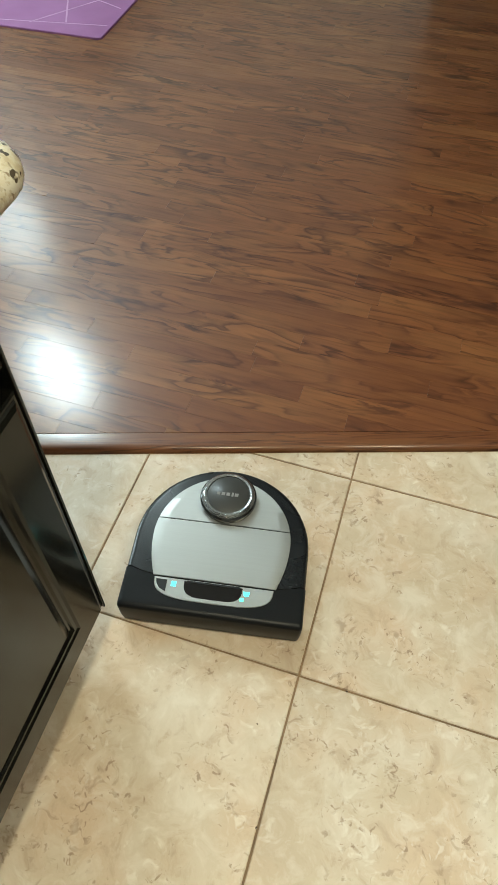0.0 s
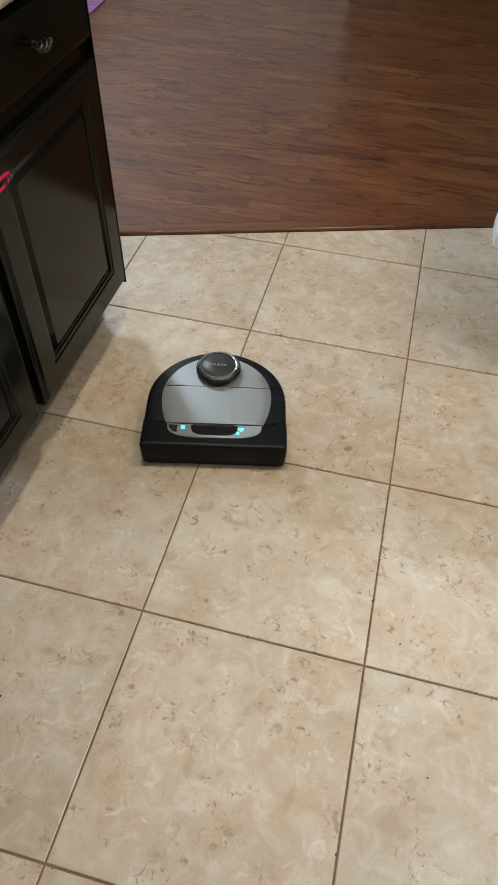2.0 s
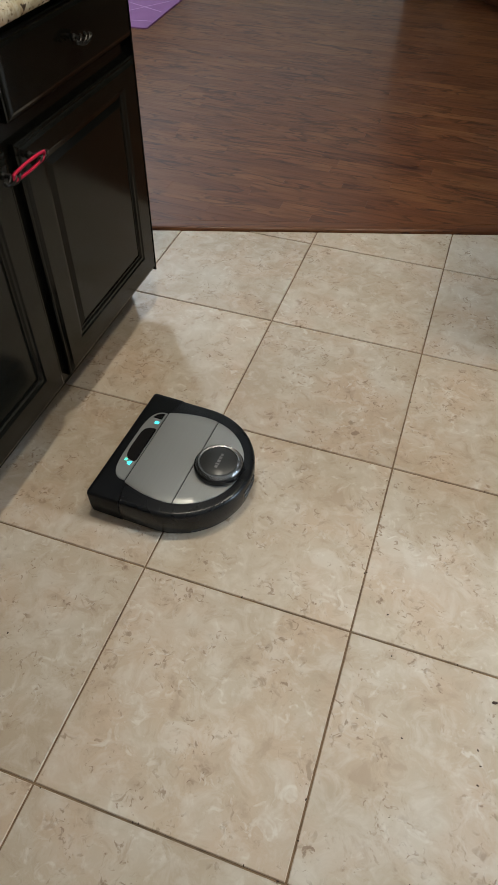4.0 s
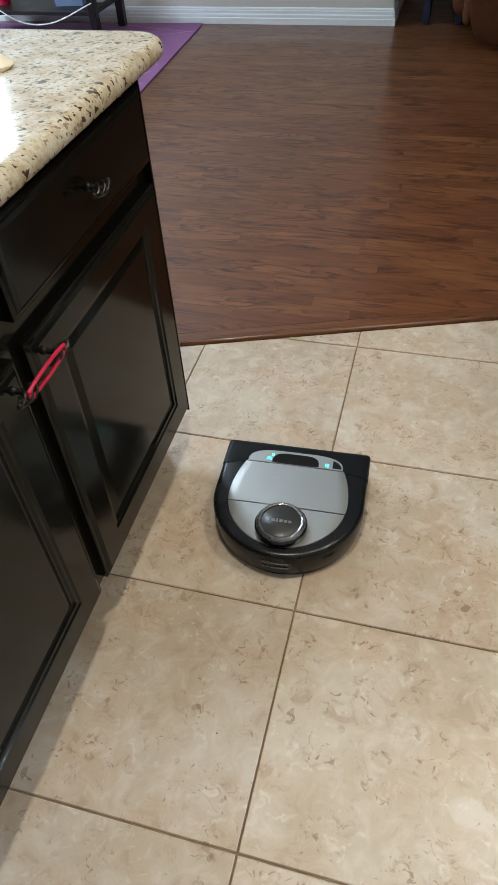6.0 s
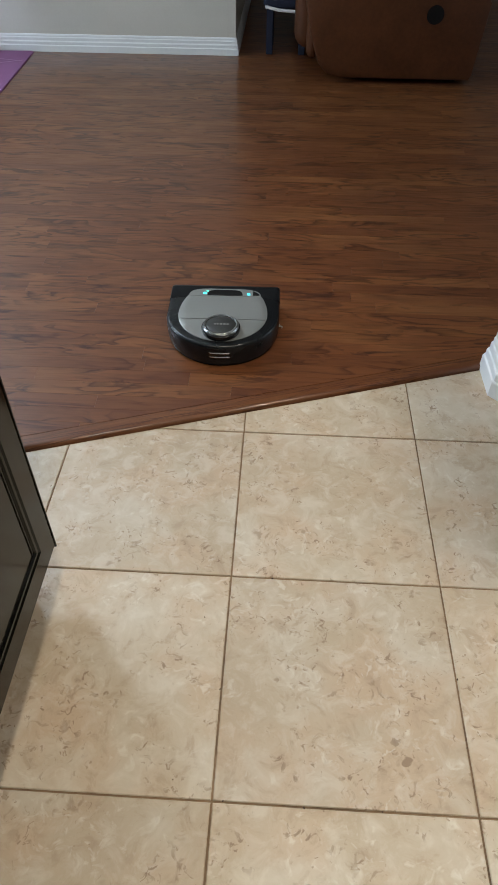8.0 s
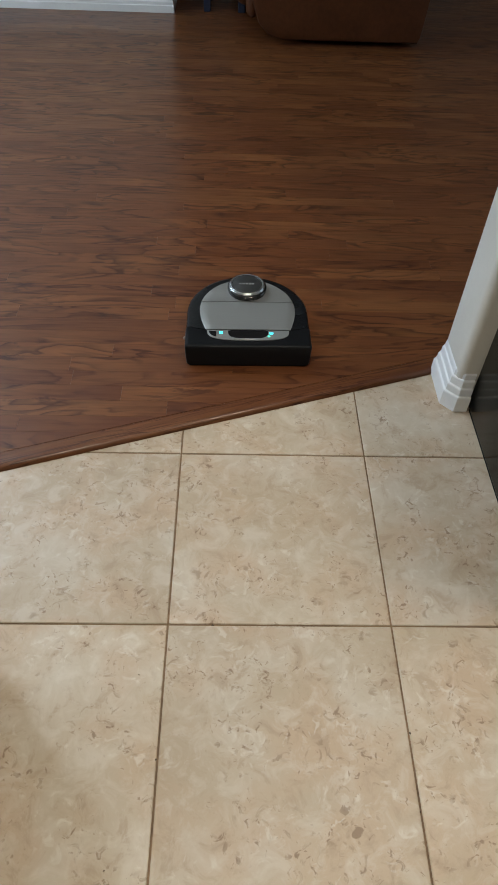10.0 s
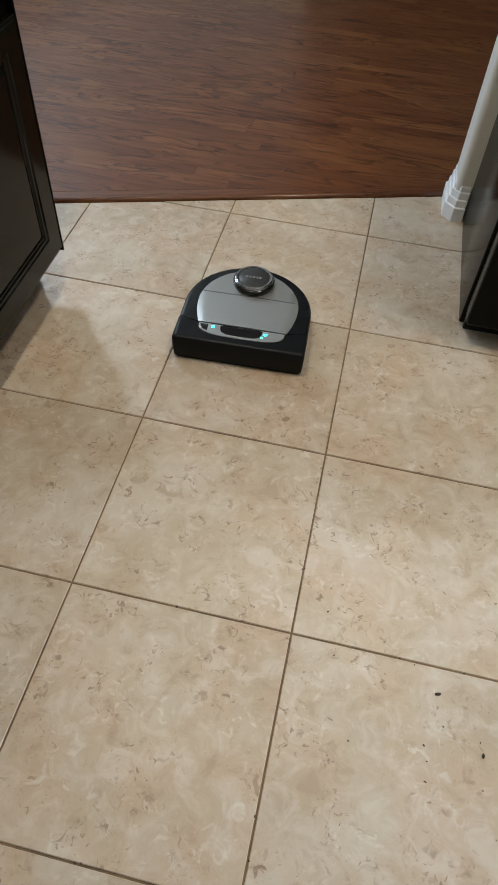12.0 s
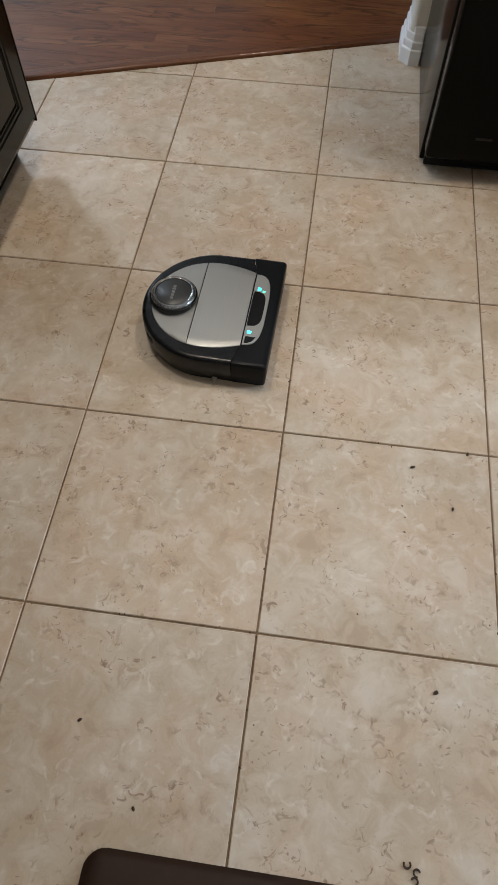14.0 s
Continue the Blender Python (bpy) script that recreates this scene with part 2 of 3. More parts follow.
DARK_GREY = plain("dark_grey_plastic", (0.040, 0.041, 0.041), 0.3, amount=0.08, relief=0, spec=0.35)
CHROME = plain("sparkling_translucent_ring", (0.36, 0.37, 0.38), 0.20, 0.8, amount=0.6, grain=260, relief=0.8, distance=0.0010)
MARK = plain("grey_print", (0.20, 0.20, 0.20), 0.5)
CLEAR = glass_material("clear_plastic", 0.08)
CYAN = glow_material("cyan_indicator", (0.10, 0.85, 0.95), 1.6)
GREEN = glow_material("green_indicator", (0.12, 0.95, 0.62), 1.6)
RUBBER = plain("black_rubber", (0.010, 0.010, 0.010), 0.8, spec=0.2)
BRISTLE = plain("milky_plastic_bristle", (0.34, 0.30, 0.25), 0.5, amount=0.1)
FOAM = mat_material()
PINK = plain("pale_pink_print", (0.40, 0.22, 0.37), 0.8)
LEATHER = plain("brown_leather", (0.074, 0.0250, 0.0085), 0.5, grain=60, amount=0.3, relief=0.2, distance=0.0015, spec=0.22)
# near-black colour paints the shade inside recesses that are built flat
RECESS_SHADE = plain("recess_shade", (0.006, 0.005, 0.005), 0.7, spec=0.15)
KITCHEN_MAT = plain("dark_brown_foam_mat", (0.026, 0.0135, 0.0085), 0.5, grain=70, relief=0.25, spec=0.16)
DARK_WOOD = plain("near_black_wood", (0.012, 0.010, 0.010), 0.4, grain=30, spec=0.3)
NAVY = plain("navy_cloth", (0.010, 0.013, 0.032), 0.85, grain=250, relief=0.3)
CREAM = plain("cream_plastic", (0.70, 0.60, 0.42), 0.35, amount=0.06)
OLIVE = plain("olive_print", (0.09, 0.10, 0.035), 0.5)
WHITE = plain("white_plastic", (0.72, 0.73, 0.74), 0.4, amount=0.05)
BLUE = plain("blue_plastic", (0.06, 0.12, 0.30), 0.35)
PALE_BLUE = plain("pale_blue_plastic", (0.20, 0.26, 0.42), 0.35)
STRAW = plain("straw_bristle", (0.46, 0.36, 0.22), 0.8, amount=0.4)
CRUMB = plain("dark_crumb", (0.05, 0.028, 0.016), 0.8, amount=0.4)
LAMP_GLOW = glow_material("lamp_diffuser", (1.0, 0.86, 0.66), 6.0)

# ---- mesh helpers ----


def part(name, bm, mat, parent=None, label="", smooth=False):
    """Links a bmesh as one mesh object under a thing or a part."""
    me = bpy.data.meshes.new(name)
    bmesh.ops.recalc_face_normals(bm, faces=bm.faces[:])
    bm.to_mesh(me)
    bm.free()
    for mm in mat if isinstance(mat, (list, tuple)) else [mat]:
        me.materials.append(mm)
    if smooth:
        me.polygons.foreach_set("use_smooth", [True] * len(me.polygons))
        me.set_sharp_from_angle(angle=radians(38))
    ob = new(name, me)
    ob.parent = parent
    if label:
        ob["label"] = label
    return ob


def thing(name, label, category, at=None, group="", kind=""):
    ob = new(name)
    ob.empty_display_size = 0.1
    if at is not None:
        ob.matrix_basis = at
    return tagged(ob, label, category, group, kind)


def box(x0, x1, y0, y1, z0, z1, bevel=0.0, segments=2, bm=None):
    bm = bm or bmesh.new()
    r = bmesh.ops.create_cube(bm, size=1)
    vs = r["verts"]
    for v in vs:
        v.co = Vector(((x0 + x1) / 2 + v.co.x * (x1 - x0), (y0 + y1) / 2 + v.co.y * (y1 - y0), (z0 + z1) / 2 + v.co.z * (z1 - z0)))
    if bevel:
        es = list({e for v in vs for e in v.link_edges})
        bmesh.ops.bevel(bm, geom=es, offset=bevel, segments=segments, affect="EDGES", profile=0.5)
    return bm


def loft(rings, cap_bottom=True, cap_top=True, bm=None, closed=True):
    """Joins rings of as many points each by faces."""
    bm = bm or bmesh.new()
    rows = [[bm.verts.new(p) for p in ring] for ring in rings]
    n = len(rows[0])
    for a, b in zip(rows, rows[1:]):
        for i in range(n if closed else n - 1):
            j = (i + 1) % n
            bm.faces.new((a[i], a[j], b[j], b[i]))
    if cap_bottom:
        bm.faces.new(rows[0][::-1])
    if cap_top:
        bm.faces.new(rows[-1])
    return bm


def lathe(profile, steps=40, cx=0.0, cy=0.0, bm=None):
    rings = [[(cx + r * math.cos(2 * math.pi * i / steps), cy + r * math.sin(2 * math.pi * i / steps), z) for i in range(steps)] for r, z in profile]
    return loft(rings, bm=bm)


def tube(points, radius, steps=8, bm=None):
    """A round rod along points."""
    pts = [Vector(p) for p in points]
    rings = []
    for i, p in enumerate(pts):
        d = (pts[min(i + 1, len(pts) - 1)] - pts[max(i - 1, 0)]).normalized()
        side = d.cross(Vector((0.3, 0.2, 1) if abs(d.z) < 0.9 else (1, 0, 0))).normalized()
        up = side.cross(d)
        rings.append([p + radius * (math.cos(a) * side + math.sin(a) * up) for a in (2 * math.pi * k / steps for k in range(steps))])
    return loft(rings, bm=bm)


def sweep(profile, path, bm=None):
    """A moulding: profile points (out, up) carried along a flat path, mitred; out is to the right of the way."""
    pts = [Vector(p) for p in path]
    rings = []
    for i, p in enumerate(pts):
        d0 = (p - pts[i - 1]).normalized() if i else None
        d1 = (pts[i + 1] - p).normalized() if i < len(pts) - 1 else None
        n0 = Vector((d0.y, -d0.x)) if d0 else None
        n1 = Vector((d1.y, -d1.x)) if d1 else None
        if n0 and n1:
            m = (n0 + n1).normalized()
            m = m / max(0.2, m.dot(n0))
        else:
            m = n0 or n1
        rings.append([(p.x + m.x * o, p.y + m.y * o, u) for o, u in profile])
    return loft(rings, bm=bm)


def clip(poly, nx, ny, d):
    """The part of a flat polygon where nx * x + ny * y >= d."""
    out = []
    for a, b in zip(poly, poly[1:] + poly[:1]):
        fa, fb = nx * a[0] + ny * a[1] - d, nx * b[0] + ny * b[1] - d
        if fa >= 0:
            out.append(a)
        if fa * fb < 0:
            t = fa / (fa - fb)
            out.append((a[0] + t * (b[0] - a[0]), a[1] + t * (b[1] - a[1])))
    return out


def area(poly):
    return 0.5 * abs(sum(a[0] * b[1] - b[0] * a[1] for a, b in zip(poly, poly[1:] + poly[:1])))


def slab(poly, z0, z1, ease=0.0012, bm=None):
    """A flat piece with eased upper edges."""
    cx, cy = sum(p[0] for p in poly) / len(poly), sum(p[1] for p in poly) / len(poly)

    def ring(d, z):
        out = []
        for x, y in poly:
            l = math.hypot(x - cx, y - cy) or 1
            out.append((x + (cx - x) * d / l, y + (cy - y) * d / l, z))
        return out

    return loft([ring(0, z0), ring(0, z1 - ease), ring(ease * 1.4, z1)], cap_bottom=False, bm=bm)


def structure(name, bm, mat, label, smooth=False):
    return tagged(part(name, bm, mat, None, "", smooth), label, name.split("_")[0], "", "structure")


# ---- plan: the kitchen tile lies on the axes, the wood floor's edge runs askew ----
T = 0.457
SLOPE = radians(18.51)
E0 = (0.0, 0.081)
EX, EY = math.cos(SLOPE), math.sin(SLOPE)
NX, NY = -EY, EX
ED = NX * E0[0] + NY * E0[1]
WOOD = 0.010


def on_edge(s, n=0.0):
    """s metres along the floor's edge, n metres into the living room."""
    return (E0[0] + EX * s + NX * n, E0[1] + EY * s + NY * n)


def shell():
    structure("floor_kitchen", box(-4.6, 4.2, -5.0, 2.2, -0.10, -0.003), GROUT, "brown grout bed under the kitchen tiles")
    # unseen closing walls, their shade put into a darker paint, and ceilings
    bm = bmesh.new()
    for y0, y1, z0, z1 in ((-5.0, 0.6, -0.1, 5.4), (2.2, 6.2, -0.1, 5.4), (0.6, 2.2, -0.1, 0.95), (0.6, 2.2, 2.25, 5.4)):
        box(-4.72, -4.6, y0, y1, z0, z1, bm=bm)
    structure("wall_west", bm, DIMMED_CLOSER, "unseen closing wall in darkened paint with an added wide window")
    # unseen window, made to house the added west lamp
    w = thing("window_3", "unseen wide white framed window added in the side wall", "window", kind="structure")
    for y0, y1, z0, z1 in ((0.6, 0.65, 0.95, 2.25), (2.15, 2.2, 0.95, 2.25), (0.65, 2.15, 0.95, 1.0), (0.65, 2.15, 2.2, 2.25)):
        part("window_frame", box(-4.68, -4.63, y0, y1, z0, z1, 0.005), TRIM, w)
    g = part("pane", box(-4.658, -4.652, 0.65, 2.15, 1.0, 2.2), CLEAR, w)
    g.visible_shadow = False
    bm = bmesh.new()
    for y0, y1, z0, z1 in ((-5.0, -1.0, -0.1, 5.4), (-0.48, 6.2, -0.1, 5.4), (-1.0, -0.48, -0.1, 0.95), (-1.0, -0.48, 2.35, 5.4)):
        box(4.2, 4.32, y0, y1, z0, z1, bm=bm)
    structure("wall_east", bm, DIMMED_CLOSER, "unseen closing wall in darkened paint with an assumed narrow window")
    # assumed, unseen window; stands for the source of the cool patch on the tiles
    w = thing("window_4", "narrow white framed window assumed out of view in the kitchen wall", "window", kind="structure")
    for y0, y1, z0, z1 in ((-1.0, -0.96, 0.95, 2.35), (-0.52, -0.48, 0.95, 2.35), (-0.96, -0.52, 0.95, 0.99), (-0.96, -0.52, 2.31, 2.35)):
        part("window_frame", box(4.23, 4.28, y0, y1, z0, z1, 0.005), TRIM, w)
    g = part("pane", box(4.252, 4.258, -0.96, -0.52, 0.99, 2.31), CLEAR, w)
    g.visible_shadow = False
    # unseen wall added to cut the east light to an edge on the tiles
    structure("wall_short", box(1.9, 2.02, -0.93, 0.178, 0.0, 2.6), DIMMED_CLOSER, "unseen short wall added to bound the window light")
    structure("wall_south", box(-4.72, 4.32, -5.12, -5.0, -0.1, 5.4), DIMMED_CLOSER, "unseen closing wall in darkened paint")
    structure("wall_back", box(-4.72, 4.32, 6.2, 6.32, -0.1, 5.4), DIMMED_CLOSER, "unseen closing wall in darkened paint")
    structure("ceiling_living", box(-4.72, 4.32, -5.12, 6.32, 5.4, 5.5), CEILING, "plain white ceiling")
    poly = clip([(-4.6, -5.0), (4.2, -5.0), (4.2, 3.0), (-4.6, 3.0)], -NX, -NY, -ED - 0.10)
    bm = bmesh.new()
    loft([[(x, y, 2.6) for x, y in poly], [(x, y, 2.7) for x, y in poly]], bm=bm)
    structure("ceiling_kitchen", bm, CEILING, "plain white kitchen ceiling")
    # header over the wide opening
    bm = bmesh.new()
    a, b, c, d = on_edge(-4.9, 0.103), on_edge(0.78, 0.103), on_edge(0.78, 0.216), on_edge(-4.9, 0.216)
    loft([[(x, y, z) for x, y in (a, b, c, d)] for z in (2.25, 5.4)], bm=bm)
    structure("wall_header", bm, WALL, "plain painted wall over the wide opening")


def far_wall():
    # wall with the tall window; its outer corner stands free
    x1, y0 = -0.255, 3.355
    wx0, wx1 = -3.74, -3.14
    spans = ((2.03, 2.83), (3.91, 4.81))
    bm = bmesh.new()
    box(-4.6, wx0, y0, y0 + 0.14, 0, 5.4, bm=bm)
    box(wx1, x1, y0, y0 + 0.14, 0, 5.4, bm=bm)
    for z0, z1 in ((0, 2.03), (2.83, 3.91), (4.81, 5.4)):
        box(wx0, wx1, y0, y0 + 0.14, z0, z1, bm=bm)
    structure("wall_north", bm, WALL, "pale grey painted wall with a white baseboard")
    structure("wall_return", box(x1 - 0.14, x1, y0 + 0.14, 6.2, 0, 5.4), WALL, "pale grey painted return wall")
    for k, (wz0, wz1) in enumerate(spans):
        w = thing("window_%d" % (k + 1), "white framed window high in the pale wall", "window", kind="structure")
        for a, b in ((wx0, wx0 + 0.05), (wx1 - 0.05, wx1)):
            part("window_frame", box(a, b, y0 + 0.06, y0 + 0.11, wz0, wz1, 0.006), TRIM, w)
        for z in (wz0, wz1 - 0.05):
            part("window_frame", box(wx0 + 0.05, wx1 - 0.05, y0 + 0.06, y0 + 0.11, z, z + 0.05, 0.006), TRIM, w)
        g = part("pane", box(wx0 + 0.05, wx1 - 0.05, y0 + 0.082, y0 + 0.088, wz0 + 0.05, wz1 - 0.05), CLEAR, w)
        g.visible_shadow = False


BOARD = [(0, 0), (0.016, 0), (0.016, 0.044), (0.0125, 0.049), (0.0125, 0.064), (0.0085, 0.071), (0.0085, 0.086), (0.0055, 0.091), (0.0055, 0.098), (0.002, 0.105), (0, 0.106)]
BOARD_TALL = [(0, 0), (0.019, 0), (0.019, 0.046), (0.0175, 0.049), (0.013, 0.051), (0.013, 0.070), (0.0115, 0.073), (0.0075, 0.075), (0.0075, 0.095), (0.006, 0.098), (0.003, 0.100), (0.003, 0.115), (0, 0.120)]


def baseboards():
    structure("baseboard_north", sweep(BOARD, [(-4.6, 3.355), (-0.255, 3.355), (-0.255, 6.2)]), TRIM, "white stepped baseboard along the far wall")


def jamb_wall():
    """The wall end beside the opening, with bullnose corners."""
    x0, y0, y1, r = 0.703, 0.180, 0.334, 0.022
    pts = []
    for k in range(7):
        a = -math.pi / 2 - k * math.pi / 12
        pts.append((x0 + r + r * math.cos(a), y0 + r + r * math.sin(a)))
    for k in range(7):
        a = math.pi - k * math.pi / 12
        pts.append((x0 + r + r * math.cos(a), y1 - r + r * math.sin(a)))
    pts += [(4.2, y1), (4.2, y0)]
    structure("wall_jamb", loft([[(x, y, z) for x, y in pts] for z in (0, 5.4)]), WALL, "pale painted wall end with rounded corners", True)
    c = 0.020
    path = [(4.2, y1), (x0 + c, y1), (x0, y1 - c), (x0, y0 + c), (x0 + c, y0), (0.751, y0)]
    structure("baseboard_jamb", sweep(BOARD_TALL, path), TRIM, "white stepped baseboard round the wall end")


def nosing():
    """The rounded board that ends the wood floor."""
    prof = [(0.0, -0.003), (0.0, 0.004), (0.003, 0.009), (0.008, 0.0118), (0.018, 0.0122), (0.048, 0.0108), (0.050, 0.009), (0.050, -0.003)]
    rings = []
    for s in (-4.7, 3.6):
        rings.append([(*on_edge(s, n), z) for n, z in prof])
    ob = part("threshold_board", loft(rings), NOSING, None, "", True)
    tagged(ob, "rounded reddish oak board edging the wood floor", "trim", "", "structure")
    # the grain runs along the board
    m = pose(0, 0, 0, 0, 0, math.degrees(SLOPE))
    ob.data.transform(m.inverted())
    ob.matrix_basis = m


# ---- island ----
FX = -0.355


def panel_door(y0, y1, z0, z1, stile, parent, name, raised=True):
    """A framed front: eased outer edge, moulded inner edge, sunk panel. Front at x = FX."""
    x0 = FX - 0.0205

    def ring(dy, dz0, dz1, x):
        return [(x, y0 + dy, z0 + dz0), (x, y1 - dy, z0 + dz0), (x, y1 - dy, z1 - dz1), (x, y0 + dy, z1 - dz1)]

    rings = [ring(0, 0, 0, x0), ring(0, 0, 0, FX - 0.0080), ring(0.003, 0.003, 0.003, FX - 0.006), ring(0.007, 0.007, 0.007, FX - 0.0056), ring(0.009, 0.009, 0.009, FX - 0.003), ring(0.015, 0.015, 0.015, FX)]
    if raised:
        for d, x in ((0.0, 0.0), (0.004, 0.003), (0.010, 0.0035), (0.013, 0.0076), (0.017, 0.0080), (0.032, 0.0025)):
            rings.append(ring(stile + d, stile + d, stile * 0.7 + d, FX - x))
    return part(name, loft(rings), ESPRESSO, parent)


def knob(x, y, z, parent):
    """A small twisted pewter pull on a stem."""
    bm = bmesh.new()
    tube([(x - 0.002, y, z), (x + 0.018, y, z)], 0.0045, 10, bm)
    bmesh.ops.create_uvsphere(bm, u_segments=10, v_segments=6, radius=0.007, matrix=pose(x + 0.001, y, z))
    for k in range(4):
        pts = []
        for i in range(13):
            u = i / 12
            a = k * math.pi / 2 + u * math.pi * 1.6
            r = 0.0030 + 0.0065 * math.sin(math.pi * u)
            pts.append((x + 0.024 + r * math.cos(a), y - 0.024 + 0.048 * u, z + r * math.sin(a)))
        tube(pts, 0.0021, 6, bm)
    for e in (-0.026, 0.026):
        bmesh.ops.create_uvsphere(bm, u_segments=8, v_segments=6, radius=0.0045, matrix=pose(x + 0.024, y + e, z))
    return part("knob", bm, PEWTER, parent, "twisted dark pewter knob", True)


def base_cabinet(y0, y1, label):
    """A base unit with two drawers over two doors; y1 is its far end."""
    c = thing("base_cabinet", label, "cabinet", group="base cabinets of the island")
    part("body", box(-1.02, FX - 0.0210, y0 + 0.001, y1 - 0.004, 0.115, 0.8885), ESPRESSO, c)
    part("toe_kick", box(-1.0, FX - 0.095, y0 + 0.001, y1 - 0.01, 0.0, 0.114), ESPRESSO, c)
    w = (y1 - y0 - 0.002 - 0.030 - 0.012) / 2
    spans = [(y1 - 0.002 - w, y1 - 0.002), (y0 + 0.012, y0 + 0.012 + w)]
    for k, (a, b) in enumerate(spans):
        d = panel_door(a, b, 0.126, 0.702, 0.070, c, "door")
        knob(FX, a + 0.030 if k == 0 else b - 0.030, 0.672, d)
        q = panel_door(a, b, 0.740, 0.874, 0.05, c, "drawer_front", False)
        knob(FX, (a + b) / 2, 0.811, q)
    return spans


def island():
    near = base_cabinet(-1.546, -0.482, "espresso painted base cabinet, two drawers over two doors")
    part("end_panel", box(-1.02, FX - 0.005, -0.4835, -0.4790, 0.115, 0.8885, 0.001), ESPRESSO, bpy.data.objects["base_cabinet"])
    base_cabinet(-2.612, -1.548, "espresso painted base cabinet, second along the island")
    # rounded granite top
    bm = bmesh.new()
    rings = []
    x0, x1, y0, y1, r = -1.30, -0.336, -2.72, -0.358, 0.06
    for ins, z in ((0.018, 0.8892), (0.008, 0.8915), (0.002, 0.897), (0.0, 0.904), (0.001, 0.912), (0.006, 0.920), (0.014, 0.9245), (0.022, 0.925)):
        pts = []
        for cx, cy, a0 in ((x1 - r, y1 - r, 0), (x0 + r, y1 - r, 90), (x0 + r, y0 + r, 180), (x1 - r, y0 + r, 270)):
            for k in range(7):
                a = radians(a0 + k * 15)
                pts.append((cx + (r - ins) * math.cos(a), cy + (r - ins) * math.sin(a), z))
        rings.append(pts)
    loft(rings, bm=bm)
    tagged(part("worktop", bm, GRANITE, None, "", True), "polished beige granite worktop with dark speckles and rounded edge", "worktop")
    # red child lock looped over the two knobs
    ya, yb, z = near[0][0] + 0.030, near[1][1] - 0.030, 0.676
    pts = []
    for k in range(33):
        a = 2 * math.pi * k / 32
        pts.append((FX + 0.030, (ya + yb) / 2 + ((ya - yb) / 2 + 0.008) * math.copysign(min(1, abs(math.cos(a)) * 1.25), math.cos(a)), z + 0.0085 * math.sin(a)))
    tagged(part("cabinet_lock", tube(pts, 0.0031, 8), RED, None, "", True), "red plastic child lock looped over two cabinet knobs", "lock")


def squeeze_tube():
    """A flat-ended cream tube that lies on the worktop."""
    t = thing("squeeze_tube", "cream plastic squeeze tube lying on the granite worktop", "tube", pose(-0.534, -0.610, 0.9256, 0, 0, 155))
    rings = []
    for s, w, h in ((0.0, 0.020, 0.0025), (0.006, 0.032, 0.003), (0.016, 0.039, 0.004), (0.035, 0.042, 0.006), (0.09, 0.041, 0.012), (0.14, 0.036, 0.018), (0.165, 0.030, 0.019), (0.172, 0.020, 0.017)):
        rings.append([(s, w * math.cos(2 * math.pi * k / 24), h + h * math.sin(2 * math.pi * k / 24)) for k in range(24)])
    part("body", loft(rings), CREAM, t, "", True)
    part("cap", loft([[(s, r * math.cos(2 * math.pi * k / 20), 0.018 + r * math.sin(2 * math.pi * k / 20)) for k in range(20)] for s, r in ((0.171, 0.016), (0.198, 0.0175), (0.200, 0.016))]), WHITE, t, "white screw cap", True)
    part("label_mark", slab([(0.060, -0.012), (0.078, -0.012), (0.078, 0.010), (0.060, 0.010)], 0.0185, 0.0215, 0.0003), OLIVE, t, "olive green printed mark")
    for k, (a, b) in enumerate(((-0.020, 0.018), (-0.020, 0.012), (-0.020, 0.015))):
        s = 0.046 - 0.006 * k
        part("label_bar", slab([(s, a), (s + 0.002, a), (s + 0.002, b), (s, b)], 0.0100, 0.0142 - 0.0008 * k, 0.0002), OLIVE, t)


def refrigerator():
    """The black refrigerator that stands against the wall end."""
    c = thing("refrigerator", "glossy black refrigerator standing by the wall end", "refrigerator")
    x0, x1, y0, y1 = 0.753, 1.655, -0.363, 0.176
    part("body", box(x0, x1, y0, y1, 0.014, 1.74, 0.006, 3), FRIDGE, c, "", True)
    part("base_plinth", box(x0 + 0.006, x1 - 0.006, y0 + 0.06, y1 - 0.01, 0.0, 0.0135), RUBBER, c)
    part("door_gasket", box(x0 + 0.016, x1 - 0.016, y0 - 0.0165, y0 - 0.0005, 0.085, 1.72), RUBBER, c, "black rubber door gasket")
    split = x0 + 0.42
    for a, b in ((x0 + 0.003, split - 0.003), (split + 0.003, x1 - 0.003)):
        d = part("door", box(a, b, y0 - 0.082, y0 - 0.017, 0.072, 1.735, 0.012, 4), FRIDGE, c, "", True)
        hx = split - 0.05 if a < split - 0.1 else split + 0.05
        part("handle", tube([(hx, y0 - 0.078, 0.60), (hx, y0 - 0.115, 0.63), (hx, y0 - 0.122, 1.0), (hx, y0 - 0.115, 1.40), (hx, y0 - 0.078, 1.43)], 0.011, 10), FRIDGE, d, "", True)
    part("door_mark", box(0.880, 0.925, y0 - 0.0835, y0 - 0.0815, 0.143, 0.150), PEWTER, c, "small grey mark on the door")
    part("kick_grille", box(x0 + 0.012, x1 - 0.012, y0 - 0.020, y0 - 0.004, 0.010, 0.066, 0.004), BLACK, c, "matt black kick grille")
    for k in range(4):
        part("grille_slot", box(x0 + 0.06, x1 - 0.06, y0 - 0.0225, y0 - 0.0195, 0.018 + 0.012 * k, 0.022 + 0.012 * k), RUBBER, c)
    for x in (x0 + 0.08, x1 - 0.08):
        part("hinge_cover", box(x - 0.05, x + 0.05, y0 - 0.07, y0 + 0.05, 1.7405, 1.765, 0.006), BLACK, c)


# ---- robot ----
RW, RF, RC = 0.1725, 0.1340, -0.022


